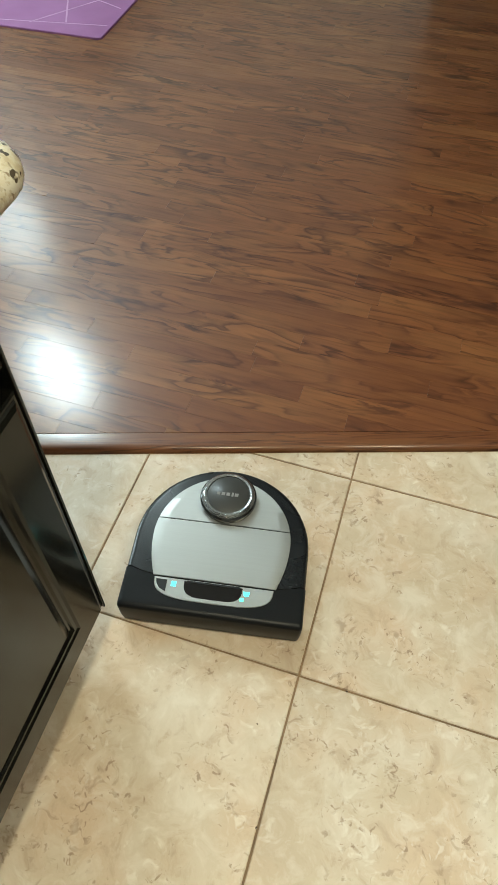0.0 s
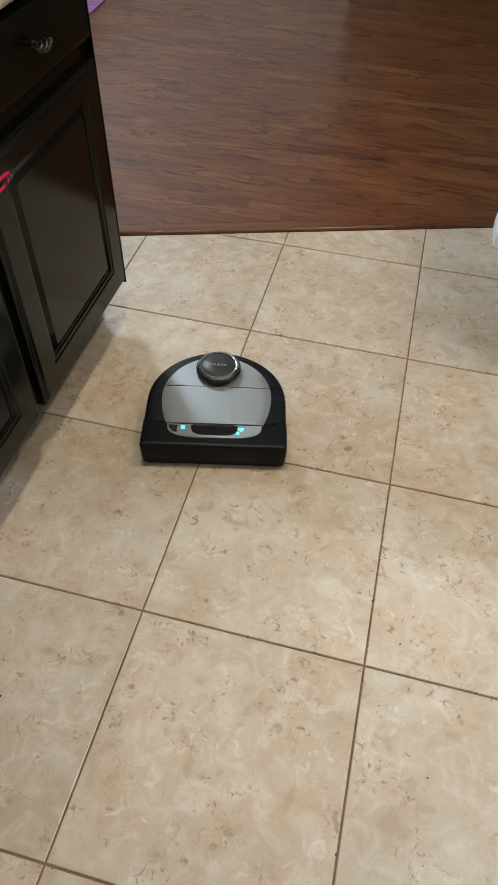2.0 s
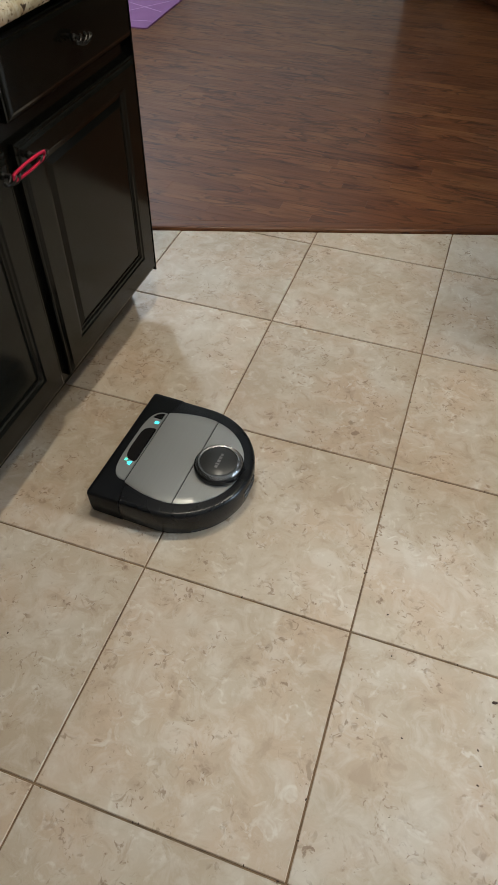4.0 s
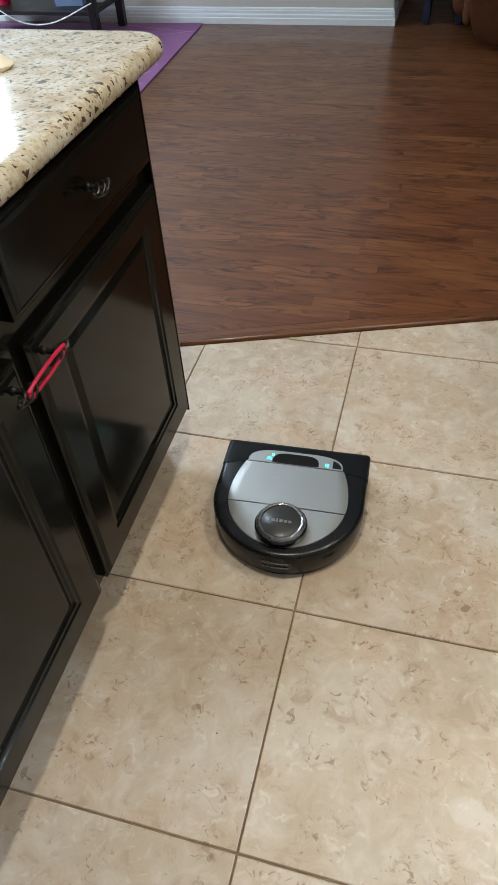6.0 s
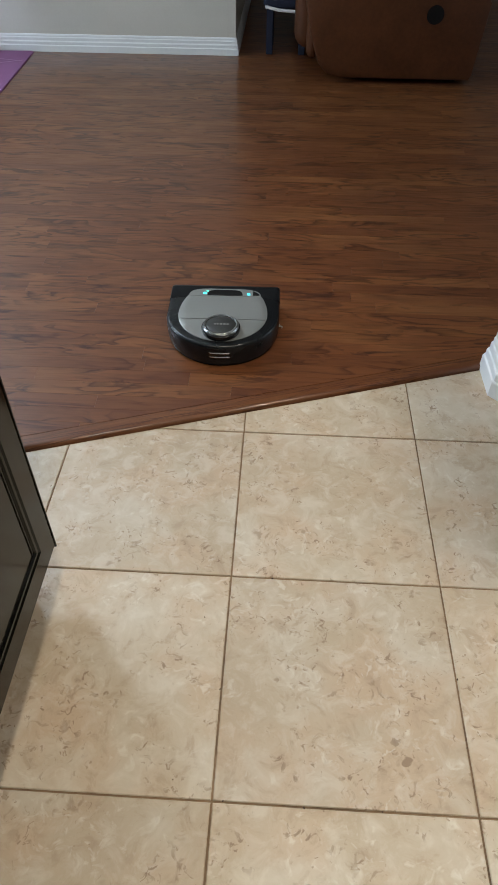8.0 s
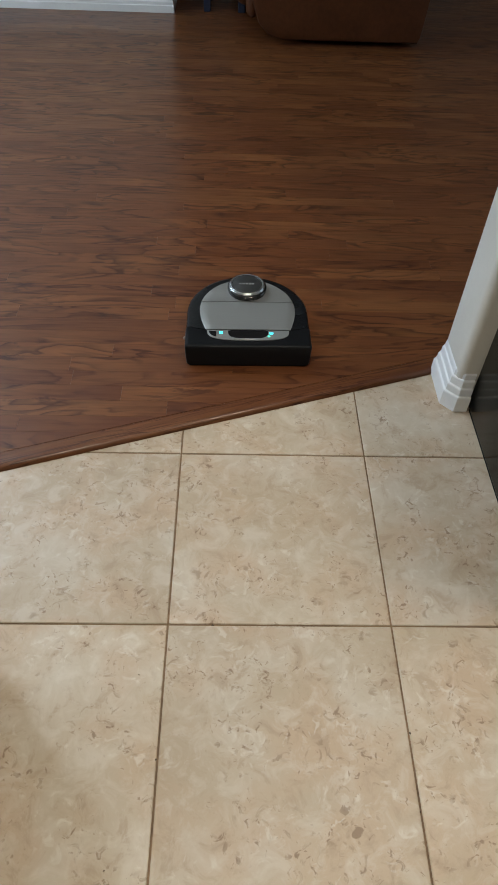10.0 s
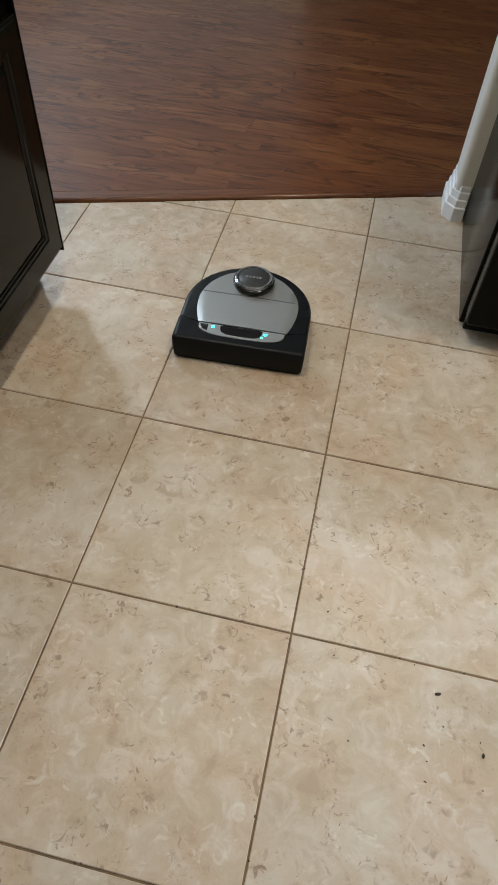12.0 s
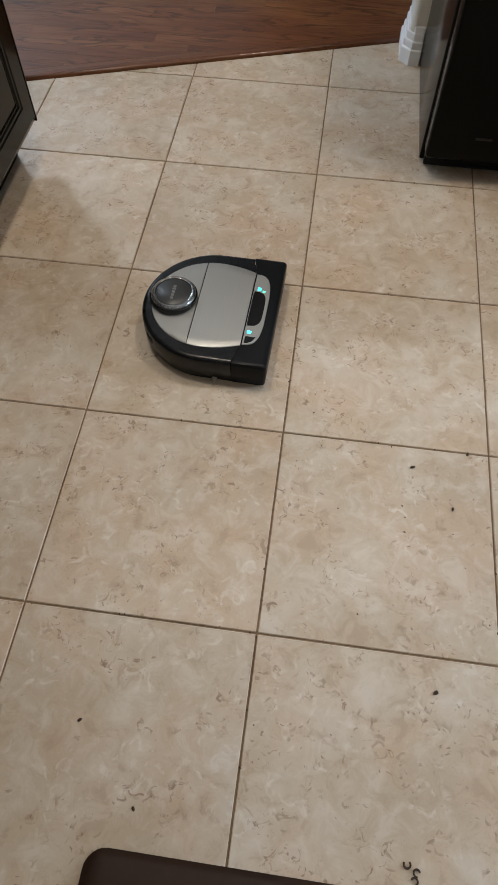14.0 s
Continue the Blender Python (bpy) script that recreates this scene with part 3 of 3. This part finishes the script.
def seam_line(w, y, z, steps=8):
    """The joint between shell and bumper, bent back at the sides, from +w to -w."""
    pts = []
    for k in range(1, 2 * steps):
        x = w * (1 - k / steps)
        pts.append((x, y - 0.011 * max(0.0, (abs(x) - 0.112) / 0.057) ** 1.4, z))
    return pts


def d_outline(ins, y_to, z, steps=30):
    """The rear of the D-shaped plan, up to y_to."""
    w = RW - ins
    pts = [(w, y_to - 0.011, z)]
    for k in range(steps + 1):
        a = -math.pi * k / steps
        pts.append((w * math.cos(a), RC + w * math.sin(a), z))
    pts.append((-w, y_to - 0.011, z))
    return pts + seam_line(w, y_to, z)[::-1]


def bumper_outline(ins, y_from, z):
    w, f, r = RW + 0.001 - ins, RF - ins, 0.008
    pts = [(-w, y_from - 0.011, z)]
    for cx, a0 in ((-w + r, 180), (w - r, 90)):
        for k in range(6):
            a = radians(a0 - k * 18)
            pts.append((cx + r * math.cos(a), f - r + r * math.sin(a), z))
    pts.append((w, y_from - 0.011, z))
    return pts + seam_line(w, y_from, z)


def silver_width(y):
    """Half the width of the silver plate."""
    if y > -0.03:
        return 0.1355 - 0.021 * min(1, ((y + 0.03) / 0.10)) ** 2
    return 0.1355 * math.sqrt(max(0.0, 1 - ((y + 0.03) / -0.140) ** 2)) if y > -0.1699 else 0.0


def plate(y0, y1, z0, z1, steps=14, across=12):
    """A gently domed piece of the silver plate between y0 and y1."""
    if y0 < -0.15:
        ys = [y0 + (y1 - y0) * (1 - math.cos(math.pi / 2 * k / steps)) for k in range(steps + 1)]
    else:
        ys = [y0 + (y1 - y0) * k / steps for k in range(steps + 1)]
    rings = []
    for y in ys:
        w = max(silver_width(y), 0.004)
        e = 0.0012
        row = [(-w, y, z0), (-w, y, z1 - e)]
        for k in range(across + 1):
            u = -1 + 2 * k / across
            row.append((u * (w - e), y, z1 + 0.0014 * (1 - (u * w / 0.136) ** 2) * max(0.0, 1 - ((y + 0.02) / 0.19) ** 2) - 0.0006))
        row += [(w, y, z1 - e), (w, y, z0)]
        rings.append(row)
    return loft(rings)


def robot_vacuum():
    v = thing("robot_vacuum", "black D-shaped robot vacuum with brushed silver top and round turret", "robot vacuum")
    seam = 0.062
    part("shell", loft([d_outline(i, seam, z) for i, z in ((0.010, 0.006), (0.004, 0.009), (0.002, 0.020), (0.0, 0.034), (0.0, 0.066), (0.0015, 0.0715), (0.005, 0.0752), (0.012, 0.0765))]), SHELL, v, "", True)
    part("bumper", loft([bumper_outline(i, seam + 0.0022, z) for i, z in ((0.008, 0.006), (0.003, 0.009), (0.001, 0.030), (0.0, 0.068), (0.0012, 0.0725), (0.004, 0.0755), (0.012, 0.0765))]), BLACK, v, "matt black front bumper", True)
    groove = seam_line(RW - 0.003, seam, 0.0)
    part("seam", loft([[(x, y - 0.001, z) for x, y, _ in groove] + [(x, y + 0.0032, z) for x, y, _ in groove[::-1]] for z in (0.02, 0.0740)]), RUBBER, v)
    part("underside", loft([d_outline(0.008, 0.0625, z) for z in (0.0008, 0.0095)]), RUBBER, v)
    part("front_skirt", loft([bumper_outline(0.0075, 0.0645, z) for z in (0.0008, 0.0095)]), RUBBER, v, "narrow black skirt under the bumper")
    # silver plates
    part("rear_plate", plate(-0.1695, -0.0615, 0.0765, 0.0790), SILVER, v, "brushed silver rear plate", True)
    part("bin_lid", plate(-0.0590, 0.0640, 0.0765, 0.0792), SILVER, v, "brushed silver dust bin lid", True)
    part("plate_joint", box(-0.135, 0.135, -0.0612, -0.0593, 0.0764, 0.0772), RUBBER, v)
    # console strip with its cut-out
    low = []
    for k in range(17):
        a = math.pi * k / 16
        cx = math.copysign(abs(math.cos(a)) ** 0.55, math.cos(a))
        low.append((-0.1135 * cx * -1, 0.0672 + 0.0415 * math.sin(a) ** 0.7))
    part("console", slab(low, 0.0765, 0.0786, 0.001), SILVER, v, "silver console strip with indicator lights")
    slot = []
    for k in range(17):
        a = math.pi * k / 16
        cx = math.copysign(abs(math.cos(a)) ** 0.45, math.cos(a))
        slot.append((0.056 * cx, 0.0700 + 0.0315 * math.sin(a) ** 0.7))
    part("handle_slot", slab(slot, 0.0770, 0.0790, 0.0006), RECESS_SHADE, v, "carrying handle recess, its shade painted on a flat plate")
    part("handle_lip", box(-0.050, 0.050, 0.0685, 0.0725, 0.0785, 0.0796, 0.0004), BLACK_GLOSS, v)
    part("button", slab([(0.088, 0.0715), (0.1095, 0.0715), (0.1075, 0.080), (0.101, 0.0895), (0.088, 0.0955)], 0.0785, 0.0795, 0.0006), BLACK_GLOSS, v, "black push button")
    part("indicator", box(0.0705, 0.0795, 0.0735, 0.0835, 0.0785, 0.0792, 0.0002, 1), CYAN, v, "lit cyan indicator")
    part("indicator", box(-0.0600, -0.0530, 0.0895, 0.0960, 0.0785, 0.0792, 0.0002, 1), GREEN, v, "lit green indicator")
    part("indicator", slab([(-0.0575, 0.0765), (-0.0700, 0.0765), (-0.0685, 0.0835), (-0.0638, 0.0865), (-0.0590, 0.0835)], 0.0785, 0.0792, 0.0003), CYAN, v, "lit cyan indicator")
    # turret
    ty = -0.118
    t = part("turret", lathe([(0.050, 0.0770), (0.0555, 0.0800), (0.0575, 0.0860), (0.0570, 0.0930), (0.0530, 0.0965), (0.0440, 0.0975)], 48, 0, ty), BLACK_GLOSS, v, "gloss black laser turret", True)
    part("turret_ring", lathe([(0.0540, 0.0968), (0.0525, 0.0995), (0.0480, 0.1025), (0.0440, 0.1015), (0.0430, 0.0985)], 48, 0, ty), CHROME, t, "bright translucent ring", True)
    part("turret_cap", lathe([(0.0425, 0.0975), (0.0425, 0.1005), (0.0410, 0.1015), (0.0, 0.1016)], 48, 0, ty), DARK_GREY, t, "dark grey cap", True)
    for k, (px, pw, hh) in enumerate(((-0.0200, 0.0065, 0.0065), (-0.0105, 0.0070, 0.0070), (-0.0005, 0.0070, 0.0070), (0.0085, 0.0040, 0.0090), (0.0165, 0.0075, 0.0070))):
        part("print_mark", box(-px - pw / 2, -px + pw / 2, ty - hh / 2, ty + hh / 2, 0.10165, 0.1021), MARK, t)
    # rear vents and side louvres
    for z in (0.038, 0.052):
        pts = []
        for k in range(9):
            a = -math.pi / 2 + (k - 4) * 0.042
            pts.append(((RW + 0.0008) * math.cos(a), RC + (RW + 0.0008) * math.sin(a), z))
        part("rear_trim", tube(pts, 0.0021, 6), TRIM_METAL, v, "thin metallic trim line", True)
    rec = bmesh.new()
    rr = []
    for z in (0.036, 0.055):
        rr.append([((RW + 0.0004) * math.cos(-math.pi / 2 + (k - 6) * 0.034), RC + (RW + 0.0004) * math.sin(-math.pi / 2 + (k - 6) * 0.034), z) for k in range(13)])
    loft(rr, False, False, rec, False)
    part("rear_vent", rec, BLACK_GLOSS, v)
    for k in range(5):
        a = -math.pi / 2 + 0.62 + k * 0.035
        part("louvre", box(-0.001, 0.001, -0.001, 0.001, 0.048, 0.060), RUBBER, v).matrix_basis = pose((RW + 0.0004) * math.cos(a), RC + (RW + 0.0004) * math.sin(a), 0, 0, 0, math.degrees(a))
    brush = part("side_brush", lathe([(0.0, 0.006), (0.006, 0.008), (0.007, 0.011), (0.005, 0.015), (0.0, 0.016)], 16, RW - 0.002, 0.012), BRISTLE, v, "small pale side brush", True)
    for k in range(5):
        a = radians(-50 + 25 * k)
        part("bristle", tube([(RW + 0.004, 0.012, 0.010), (RW + 0.004 + 0.010 * math.cos(a), 0.012 + 0.010 * math.sin(a), 0.003)], 0.0005, 5), BRISTLE, brush)
    for sx in (-1, 1):
        wheel = bmesh.new()
        bmesh.ops.create_cone(wheel, cap_ends=True, segments=24, radius1=0.034, radius2=0.034, depth=0.018, matrix=pose(sx * 0.125, 0.02, 0.034, 0, 90, 0))
        part("wheel", wheel, RUBBER, v)
    return v


# ---- living room things ----


def recliner():
    s = thing("recliner_sofa", "brown leather recliner sofa on the wood floor", "sofa", pose(0.0, 2.86, WOOD))
    out = [(0.36, 0.026), (1.090, 0.026), (1.102, 0.05), (1.13, 0.40), (1.105, 0.44), (0.52, 0.44), (0.20, 0.46), (0.150, 0.40), (0.185, 0.24), (0.235, 0.10), (0.285, 0.048)]
    bm = loft([[(0.68 + (x - 0.68) * k, y, 0.24 + (z - 0.24) * k) for x, z in out] for k, y in ((1.0, 0.20), (1.0, 0.02), (0.985, 0.004), (0.95, -0.004))])
    side = part("side_panel", bm, LEATHER, s, "", True)
    part("handle_recess", lathe([(0.0, -0.004), (0.04, -0.004), (0.045, 0.002), (0.0, 0.002)], 24), RECESS_SHADE, side, "recliner release recess, its shade painted on a flat disc").matrix_basis = pose(0.840, -0.006, 0.345, 90, 0, 0)
    part("armrest", box(0.25, 1.16, -0.02, 0.24, 0.445, 0.60, 0.05, 4), LEATHER, s, "", True)
    part("backrest", box(0.10, 0.42, 0.22, 2.1, 0.10, 0.98, 0.08, 4), LEATHER, s, "", True)
    part("seat", box(0.42, 1.14, 0.24, 2.1, 0.09, 0.46, 0.05, 4), LEATHER, s, "", True)
    part("back_skirt", box(0.17, 0.24, 0.06, 0.26, 0.10, 0.62, 0.04, 4), LEATHER, s, "", True)
    for x in (0.42, 1.0):
        for y in (0.12, 1.95):
            part("foot", box(x - 0.03, x + 0.03, y - 0.03, y + 0.03, 0.0, 0.10, 0.004), RUBBER, s)


def stool():
    s = thing("low_stool", "small navy cloth covered stool with white piping", "stool", pose(0.05, 3.50, WOOD))
    part("seat", box(-0.14, 0.14, -0.14, 0.14, 0.245, 0.33, 0.03, 4), NAVY, s, "", True)
    part("piping", tube([(-0.13, -0.143, 0.262), (-0.05, -0.146, 0.246), (0.05, -0.146, 0.239), (0.135, -0.143, 0.245)], 0.009), WHITE, s, "white piping", True)
    for x in (-0.10, 0.10):
        for y in (-0.10, 0.10):
            part("leg", box(x - 0.02, x + 0.02, y - 0.02, y + 0.02, 0, 0.25, 0.004), NAVY, s)


def exercise_mat():
    base = thing("exercise_mat", "purple foam exercise mat with pale pink lines on the floor", "mat", pose(-1.460, 1.812, WOOD, 0, 0, 2.4))
    w, l = 1.75, 1.515
    out = []
    for cx, cy, a0 in ((-0.02, l - 0.02, 0), (-w + 0.02, l - 0.02, 90), (-w + 0.02, 0.02, 180), (-0.02, 0.02, 270)):
        for k in range(4):
            a = radians(a0 + 30 * k)
            out.append((cx + 0.02 * math.cos(a), cy + 0.02 * math.sin(a)))
    part("foam", slab(out, 0, 0.008, 0.002), FOAM, base)
    lines = [((-0.02, 0.12), (-0.60, 0.03)), ((-0.03, 0.30), (-0.75, 0.62)), ((-0.20, 0.10), (-0.55, 0.95)), ((-0.02, 1.32), (-0.62, 1.05)), ((-0.02, 1.30), (-0.75, 1.52)), ((-0.10, 0.90), (-0.70, 0.55)), ((-0.04, 0.62), (-0.50, 1.20)), ((-0.35, 0.06), (-0.05, 0.52))]
    for (xa, ya), (xb, yb) in lines:
        d = Vector((xb - xa, yb - ya)).normalized() * 0.0035
        part("printed_line", slab([(xa - d.y, ya + d.x), (xa + d.y, ya - d.x), (xb + d.y, yb - d.x), (xb - d.y, yb + d.x)], 0.0081, 0.0086, 0.0002), PINK, base)


def desk():
    d = thing("side_table", "near-black wooden side table with a low shelf", "table", pose(0, 0, WOOD + 0.008))
    x0, x1, y0, y1 = -3.10, -2.05, 2.80, 3.26
    part("tabletop", box(x0, x1, y0, y1, 0.70, 0.735, 0.004), DARK_WOOD, d)
    part("shelf", box(x0 + 0.02, x1 - 0.02, y0 + 0.02, y1 - 0.02, 0.155, 0.180, 0.003), DARK_WOOD, d)
    for x in (x0, x1 - 0.05):
        for y in (y0, y1 - 0.05):
            part("leg", box(x, x + 0.05, y, y + 0.05, 0, 0.70, 0.004), DARK_WOOD, d)
    z = WOOD + 0.008 + 0.181
    b = thing("storage_box", "pale blue plastic storage box with blue lid on the shelf", "box", pose(-2.30, 3.0, z, 0, 0, 8))
    part("body", loft([[(x * s, y * s, h) for x, y in ((-0.10, -0.07), (0.10, -0.07), (0.10, 0.07), (-0.10, 0.07))] for s, h in ((0.9, 0), (1, 0.09))]), PALE_BLUE, b)
    part("lid", box(-0.105, 0.105, -0.075, 0.075, 0.0905, 0.115, 0.005), BLUE, b, "blue lid")
    c = thing("red_pot", "small red plastic pot on the shelf", "pot", pose(-2.78, 2.98, z))
    part("body", lathe([(0.035, 0), (0.045, 0.06), (0.048, 0.065), (0.043, 0.064), (0.033, 0.01)], 20), RED, c, "", True)
    k = thing("brush", "straw-coloured brush lying on the shelf", "brush", pose(-2.13, 3.08, z))
    bm = bmesh.new()
    rng = random.Random(3)
    for i in range(60):
        x, y = rng.uniform(-0.03, 0.03), rng.uniform(-0.05, 0.05)
        tube([(x, y, 0.02), (x * 1.5, y * 1.2, 0.10 + rng.uniform(0, 0.03))], 0.002, 4, bm)
    part("bristles", bm, STRAW, k)
    part("handle", box(-0.035, 0.035, -0.055, 0.055, 0, 0.022, 0.006), WHITE, k)
    pts = []
    for i in range(25):
        u = i / 24
        pts.append((-2.72 + 0.66 * u, 2.79 - 0.012 * math.sin(u * 9), 0.20 + WOOD - 0.13 * math.sin(math.pi * u) * (1 - 0.5 * u) + 0.04 * u))
    tagged(part("cable", tube(pts, 0.004, 6), WHITE, None, "", True), "white cable hanging from the low shelf", "cable")


def kitchen_mat():
    x0, x1, y0, y1, r = 0.228, 1.00, -2.68, -2.207, 0.035
    rings = []
    for ins, z in ((0.0, 0.0), (0.0, 0.004), (0.006, 0.010), (0.014, 0.014)):
        pts = []
        for cx, cy, a0 in ((x1 - r, y1 - r, 0), (x0 + r, y1 - r, 90), (x0 + r, y0 + r, 180), (x1 - r, y0 + r, 270)):
            for k in range(7):
                a = radians(a0 + k * 15)
                pts.append((cx + (r - ins) * math.cos(a), cy + (r - ins) * math.sin(a), z))
        rings.append(pts)
    ob = tagged(part("kitchen_mat", loft(rings), KITCHEN_MAT, None, "", True), "dark brown foam kitchen mat with rounded corners on the tiles", "mat")
    ob.matrix_basis = pose(0, 0, 0.0005)


def crumbs():
    """Specks that lie about on the tiles."""
    rng = random.Random(11)
    spots = list(SPECKS)
    for k in range(26):
        x, y = (rng.uniform(0.5, 1.0), rng.uniform(-1.8, -1.3)) if k < 16 else (rng.uniform(-0.3, 0.9), rng.uniform(-2.2, -0.4))
        spots.append((x, y, rng.uniform(0.0009, 0.0018)))
    for k in range(34):
        x, y = rng.uniform(0.0, 0.92), rng.uniform(-2.2, -0.5)
        x, y = (round(x / T) * T, y) if k % 2 else (x, round(y / T) * T)
        spots.append((x + rng.uniform(-0.003, 0.003), y + rng.uniform(-0.003, 0.003), rng.uniform(0.0010, 0.0019)))
    for x, y, r in spots:
        bm = bmesh.new()
        bmesh.ops.create_icosphere(bm, subdivisions=1, radius=r)
        for w in bm.verts:
            w.co = Vector((w.co.x * rng.uniform(1, 2.2), w.co.y, w.co.z * 0.5 + r * 0.45))
        ob = tagged(part("crumb", bm, CRUMB), "dark dry crumb on the tiled floor", "crumb", "crumbs on the tiles")
        ob.matrix_basis = pose(x, y, 0.0002, 0, 0, rng.uniform(0, 360))


BITS = [(0.761, -2.174, 20), (0.745, -2.164, 150), (0.757, -2.186, 260)]
SPECKS = [(0.794, -1.891, 0.0042), (0.290, -2.147, 0.0030), (0.164, -2.024, 0.0032), (0.832, -1.514, 0.0030), (0.747, -1.423, 0.0034), (0.867, -1.374, 0.0034)]


def curled_bits():
    for x, y, a in BITS:
        pts = [(0.0055 * math.cos(k * 0.5), 0.0055 * math.sin(k * 0.5), 0.002 + 0.0002 * k) for k in range(10)]
        ob = tagged(part("dry_scrap", tube(pts, 0.0016, 6), CRUMB, None, "", True), "curled dry brown scrap on the tiles", "scrap", "scraps on the tiles")
        ob.matrix_basis = pose(x, y, 0, 0, 0, a)


def downlights():
    # fixtures out of view, added under each assumed lamp
    for cx, cy, _ in CANS:
        d = thing("downlight", "assumed round white recessed ceiling light, lit, out of view", "ceiling light", pose(cx, cy, 2.6), "kitchen ceiling lights")
        part("trim_ring", lathe([(0.11, -0.001), (0.11, -0.006), (0.09, -0.012), (0.088, -0.001)], 28), TRIM, d)
        part("diffuser", lathe([(0.087, -0.001), (0.087, -0.005), (0.0, -0.005)], 28), LAMP_GLOW, d)


# ---- floors, piece by piece ----


def tiles():
    bed = bpy.data.objects["floor_kitchen"]
    g = 0.0019
    full = None
    for i in range(-10, 9):
        for j in range(-10, 3):
            x0, y0 = i * T, j * T
            loc = [(g, g), (T - g, g), (T - g, T - g), (g, T - g)]
            world_poly = [(x + x0, y + y0) for x, y in loc]
            cut = clip(world_poly, -NX, -NY, -ED + 0.003)
            if len(cut) < 3 or area(cut) < 0.0008:
                continue
            if area(cut) > 0.999 * area(world_poly):
                if not full:
                    bm = slab([(x - T / 2, y - T / 2) for x, y in loc], -0.006, 0.0, 0.0014)
                    ob = part("tile", bm, TILE, bed)
                    full = ob.data
                else:
                    ob = new("tile", full)
                    ob.parent = bed
            else:
                ob = part("tile", slab([(x - x0 - T / 2, y - y0 - T / 2) for x, y in cut], -0.006, 0.0, 0.0014), TILE, bed)
            ob.matrix_basis = pose(x0 + T / 2, y0 + T / 2, 0)


def planks():
    bed_poly = clip([(-4.6, -2.5), (4.2, -2.5), (4.2, 6.2), (-4.6, 6.2)], NX, NY, ED + 0.03)
    bm = loft([[(x, y, z) for x, y in bed_poly] for z in (-0.004, WOOD - 0.002)])
    bed = structure("floor_living", bm, SUBFLOOR, "dark reddish-brown stained oak strip floor")
    rng = random.Random(21)
    w, gap = 0.0572, 0.0002
    shared = {}
    far = bmesh.new()
    count = 0
    for r in range(-38, 110):
        y0 = r * w
        x = -4.6 - rng.random()
        while x < 4.2:
            l = rng.choice((0.45, 0.65, 0.85, 1.1))
            a, b = max(x, -4.6), min(x + l, 4.2)
            x += l
            if b - a < 0.02 or y0 > 6.1:
                continue
            poly = [(a + gap, y0 + gap), (b - gap, y0 + gap), (b - gap, y0 + w - gap), (a + gap, y0 + w - gap)]
            cut = clip(poly, NX, NY, ED + 0.0505)
            if len(cut) < 3 or area(cut) < 0.00003:
                continue
            whole = area(cut) > 0.999 * area(poly)
            near = -1.6 < (a + b) / 2 < 1.4 and 0.0 < y0 < 2.62 and count < 300 and (NX * a + NY * y0) < 3
            if near:
                count += 1
                cx, cy = (a + b) / 2, y0 + w / 2
                key = l if whole and abs(b - a - l) < 1e-6 else None
                if key and key in shared:
                    ob = new("plank", shared[key])
                    ob.parent = bed
                else:
                    ob = part("plank", slab([(px - cx, py - cy) for px, py in cut], WOOD - 0.006, WOOD, 0.0003), PLANK, bed)
                    if key:
                        shared[key] = ob.data
                ob.matrix_basis = pose(cx, cy, 0)
            else:
                slab(cut, WOOD - 0.006, WOOD, 0.0003, far)
    tagged(part("planks", far, PLANK_FAR, bed), kind="stuff")


shell()
far_wall()
baseboards()
jamb_wall()
nosing()
island()
squeeze_tube()
refrigerator()
robot = robot_vacuum()
recliner()
stool()
exercise_mat()
desk()
kitchen_mat()
crumbs()
curled_bits()
downlights()
tiles()
planks()

ROBOT = [
    (0, -0.208, -0.299, 0, 0, -170.1),
    (0.5, -0.164, -0.493, 0, 0, -170.2),
    (1, -0.132, -0.589, 0, 0, -153.0),
    (1.5, -0.045, -0.706, 0, 0, -143.0),
    (2, 0.007, -0.842, 0, 0, -167.3),
    (2.5, 0.024, -0.995, 0, 0, -182.5),
    (3, -0.006, -1.076, 0, 0, -207.1),
    (3.2, -0.022, -1.096, 0, 0, -215.0),
    (3.8, -0.04, -1.11, 0, 0, -255),
    (4.4, -0.04, -1.11, 0, 0, -310),
    (4.9, -0.035, -1.095, 0, 0, -350),
    (5.3, -0.043, -0.978, 0, 0, -354.9),
    (5.5, -0.055, -0.899, 0, 0, -354.3),
    (6, -0.066, -0.647, 0, 0, -357.6),
    (6.5, -0.069, -0.371, 0, 0, -357.6),
    (7, -0.08, -0.089, 0, 0, -358.9),
    (7.2, -0.084, 0.02, 0.006, 2.0, -359),
    (7.5, -0.097, 0.187, 0.01, 0.5, -358.9),
    (8, -0.091, 0.452, 0.01, 0, -358.9),
    (8.5, -0.031, 0.546, 0.01, 0, -409.3),
    (8.7, -0.001, 0.556, 0.01, 0, -427.1),
    (9.2, 0.07, 0.565, 0.01, 0, -475),
    (9.75, 0.15, 0.52, 0.01, 0, -530),
    (10.3, 0.168, 0.325, 0.01, 0, -541),
    (10.8, 0.17, 0.099, 0.006, -1.5, -542.2),
    (11, 0.166, -0.002, 0.002, -0.8, -540.3),
    (11.5, 0.17, -0.26, 0, 0, -538.9),
    (12, 0.177, -0.553, 0, 0, -537.3),
    (12.5, 0.189, -0.816, 0, 0, -537.4),
    (13, 0.194, -0.979, 0, 0, -537.4),
    (13.5, 0.207, -1.062, 0, 0, -517.2),
    (14, 0.274, -1.079, 0, 0, -451.9),
]


def motions():
    walk(robot, [(t, pose(x, y, z, pitch, 0, turn)) for t, x, y, z, pitch, turn in ROBOT])


motions()
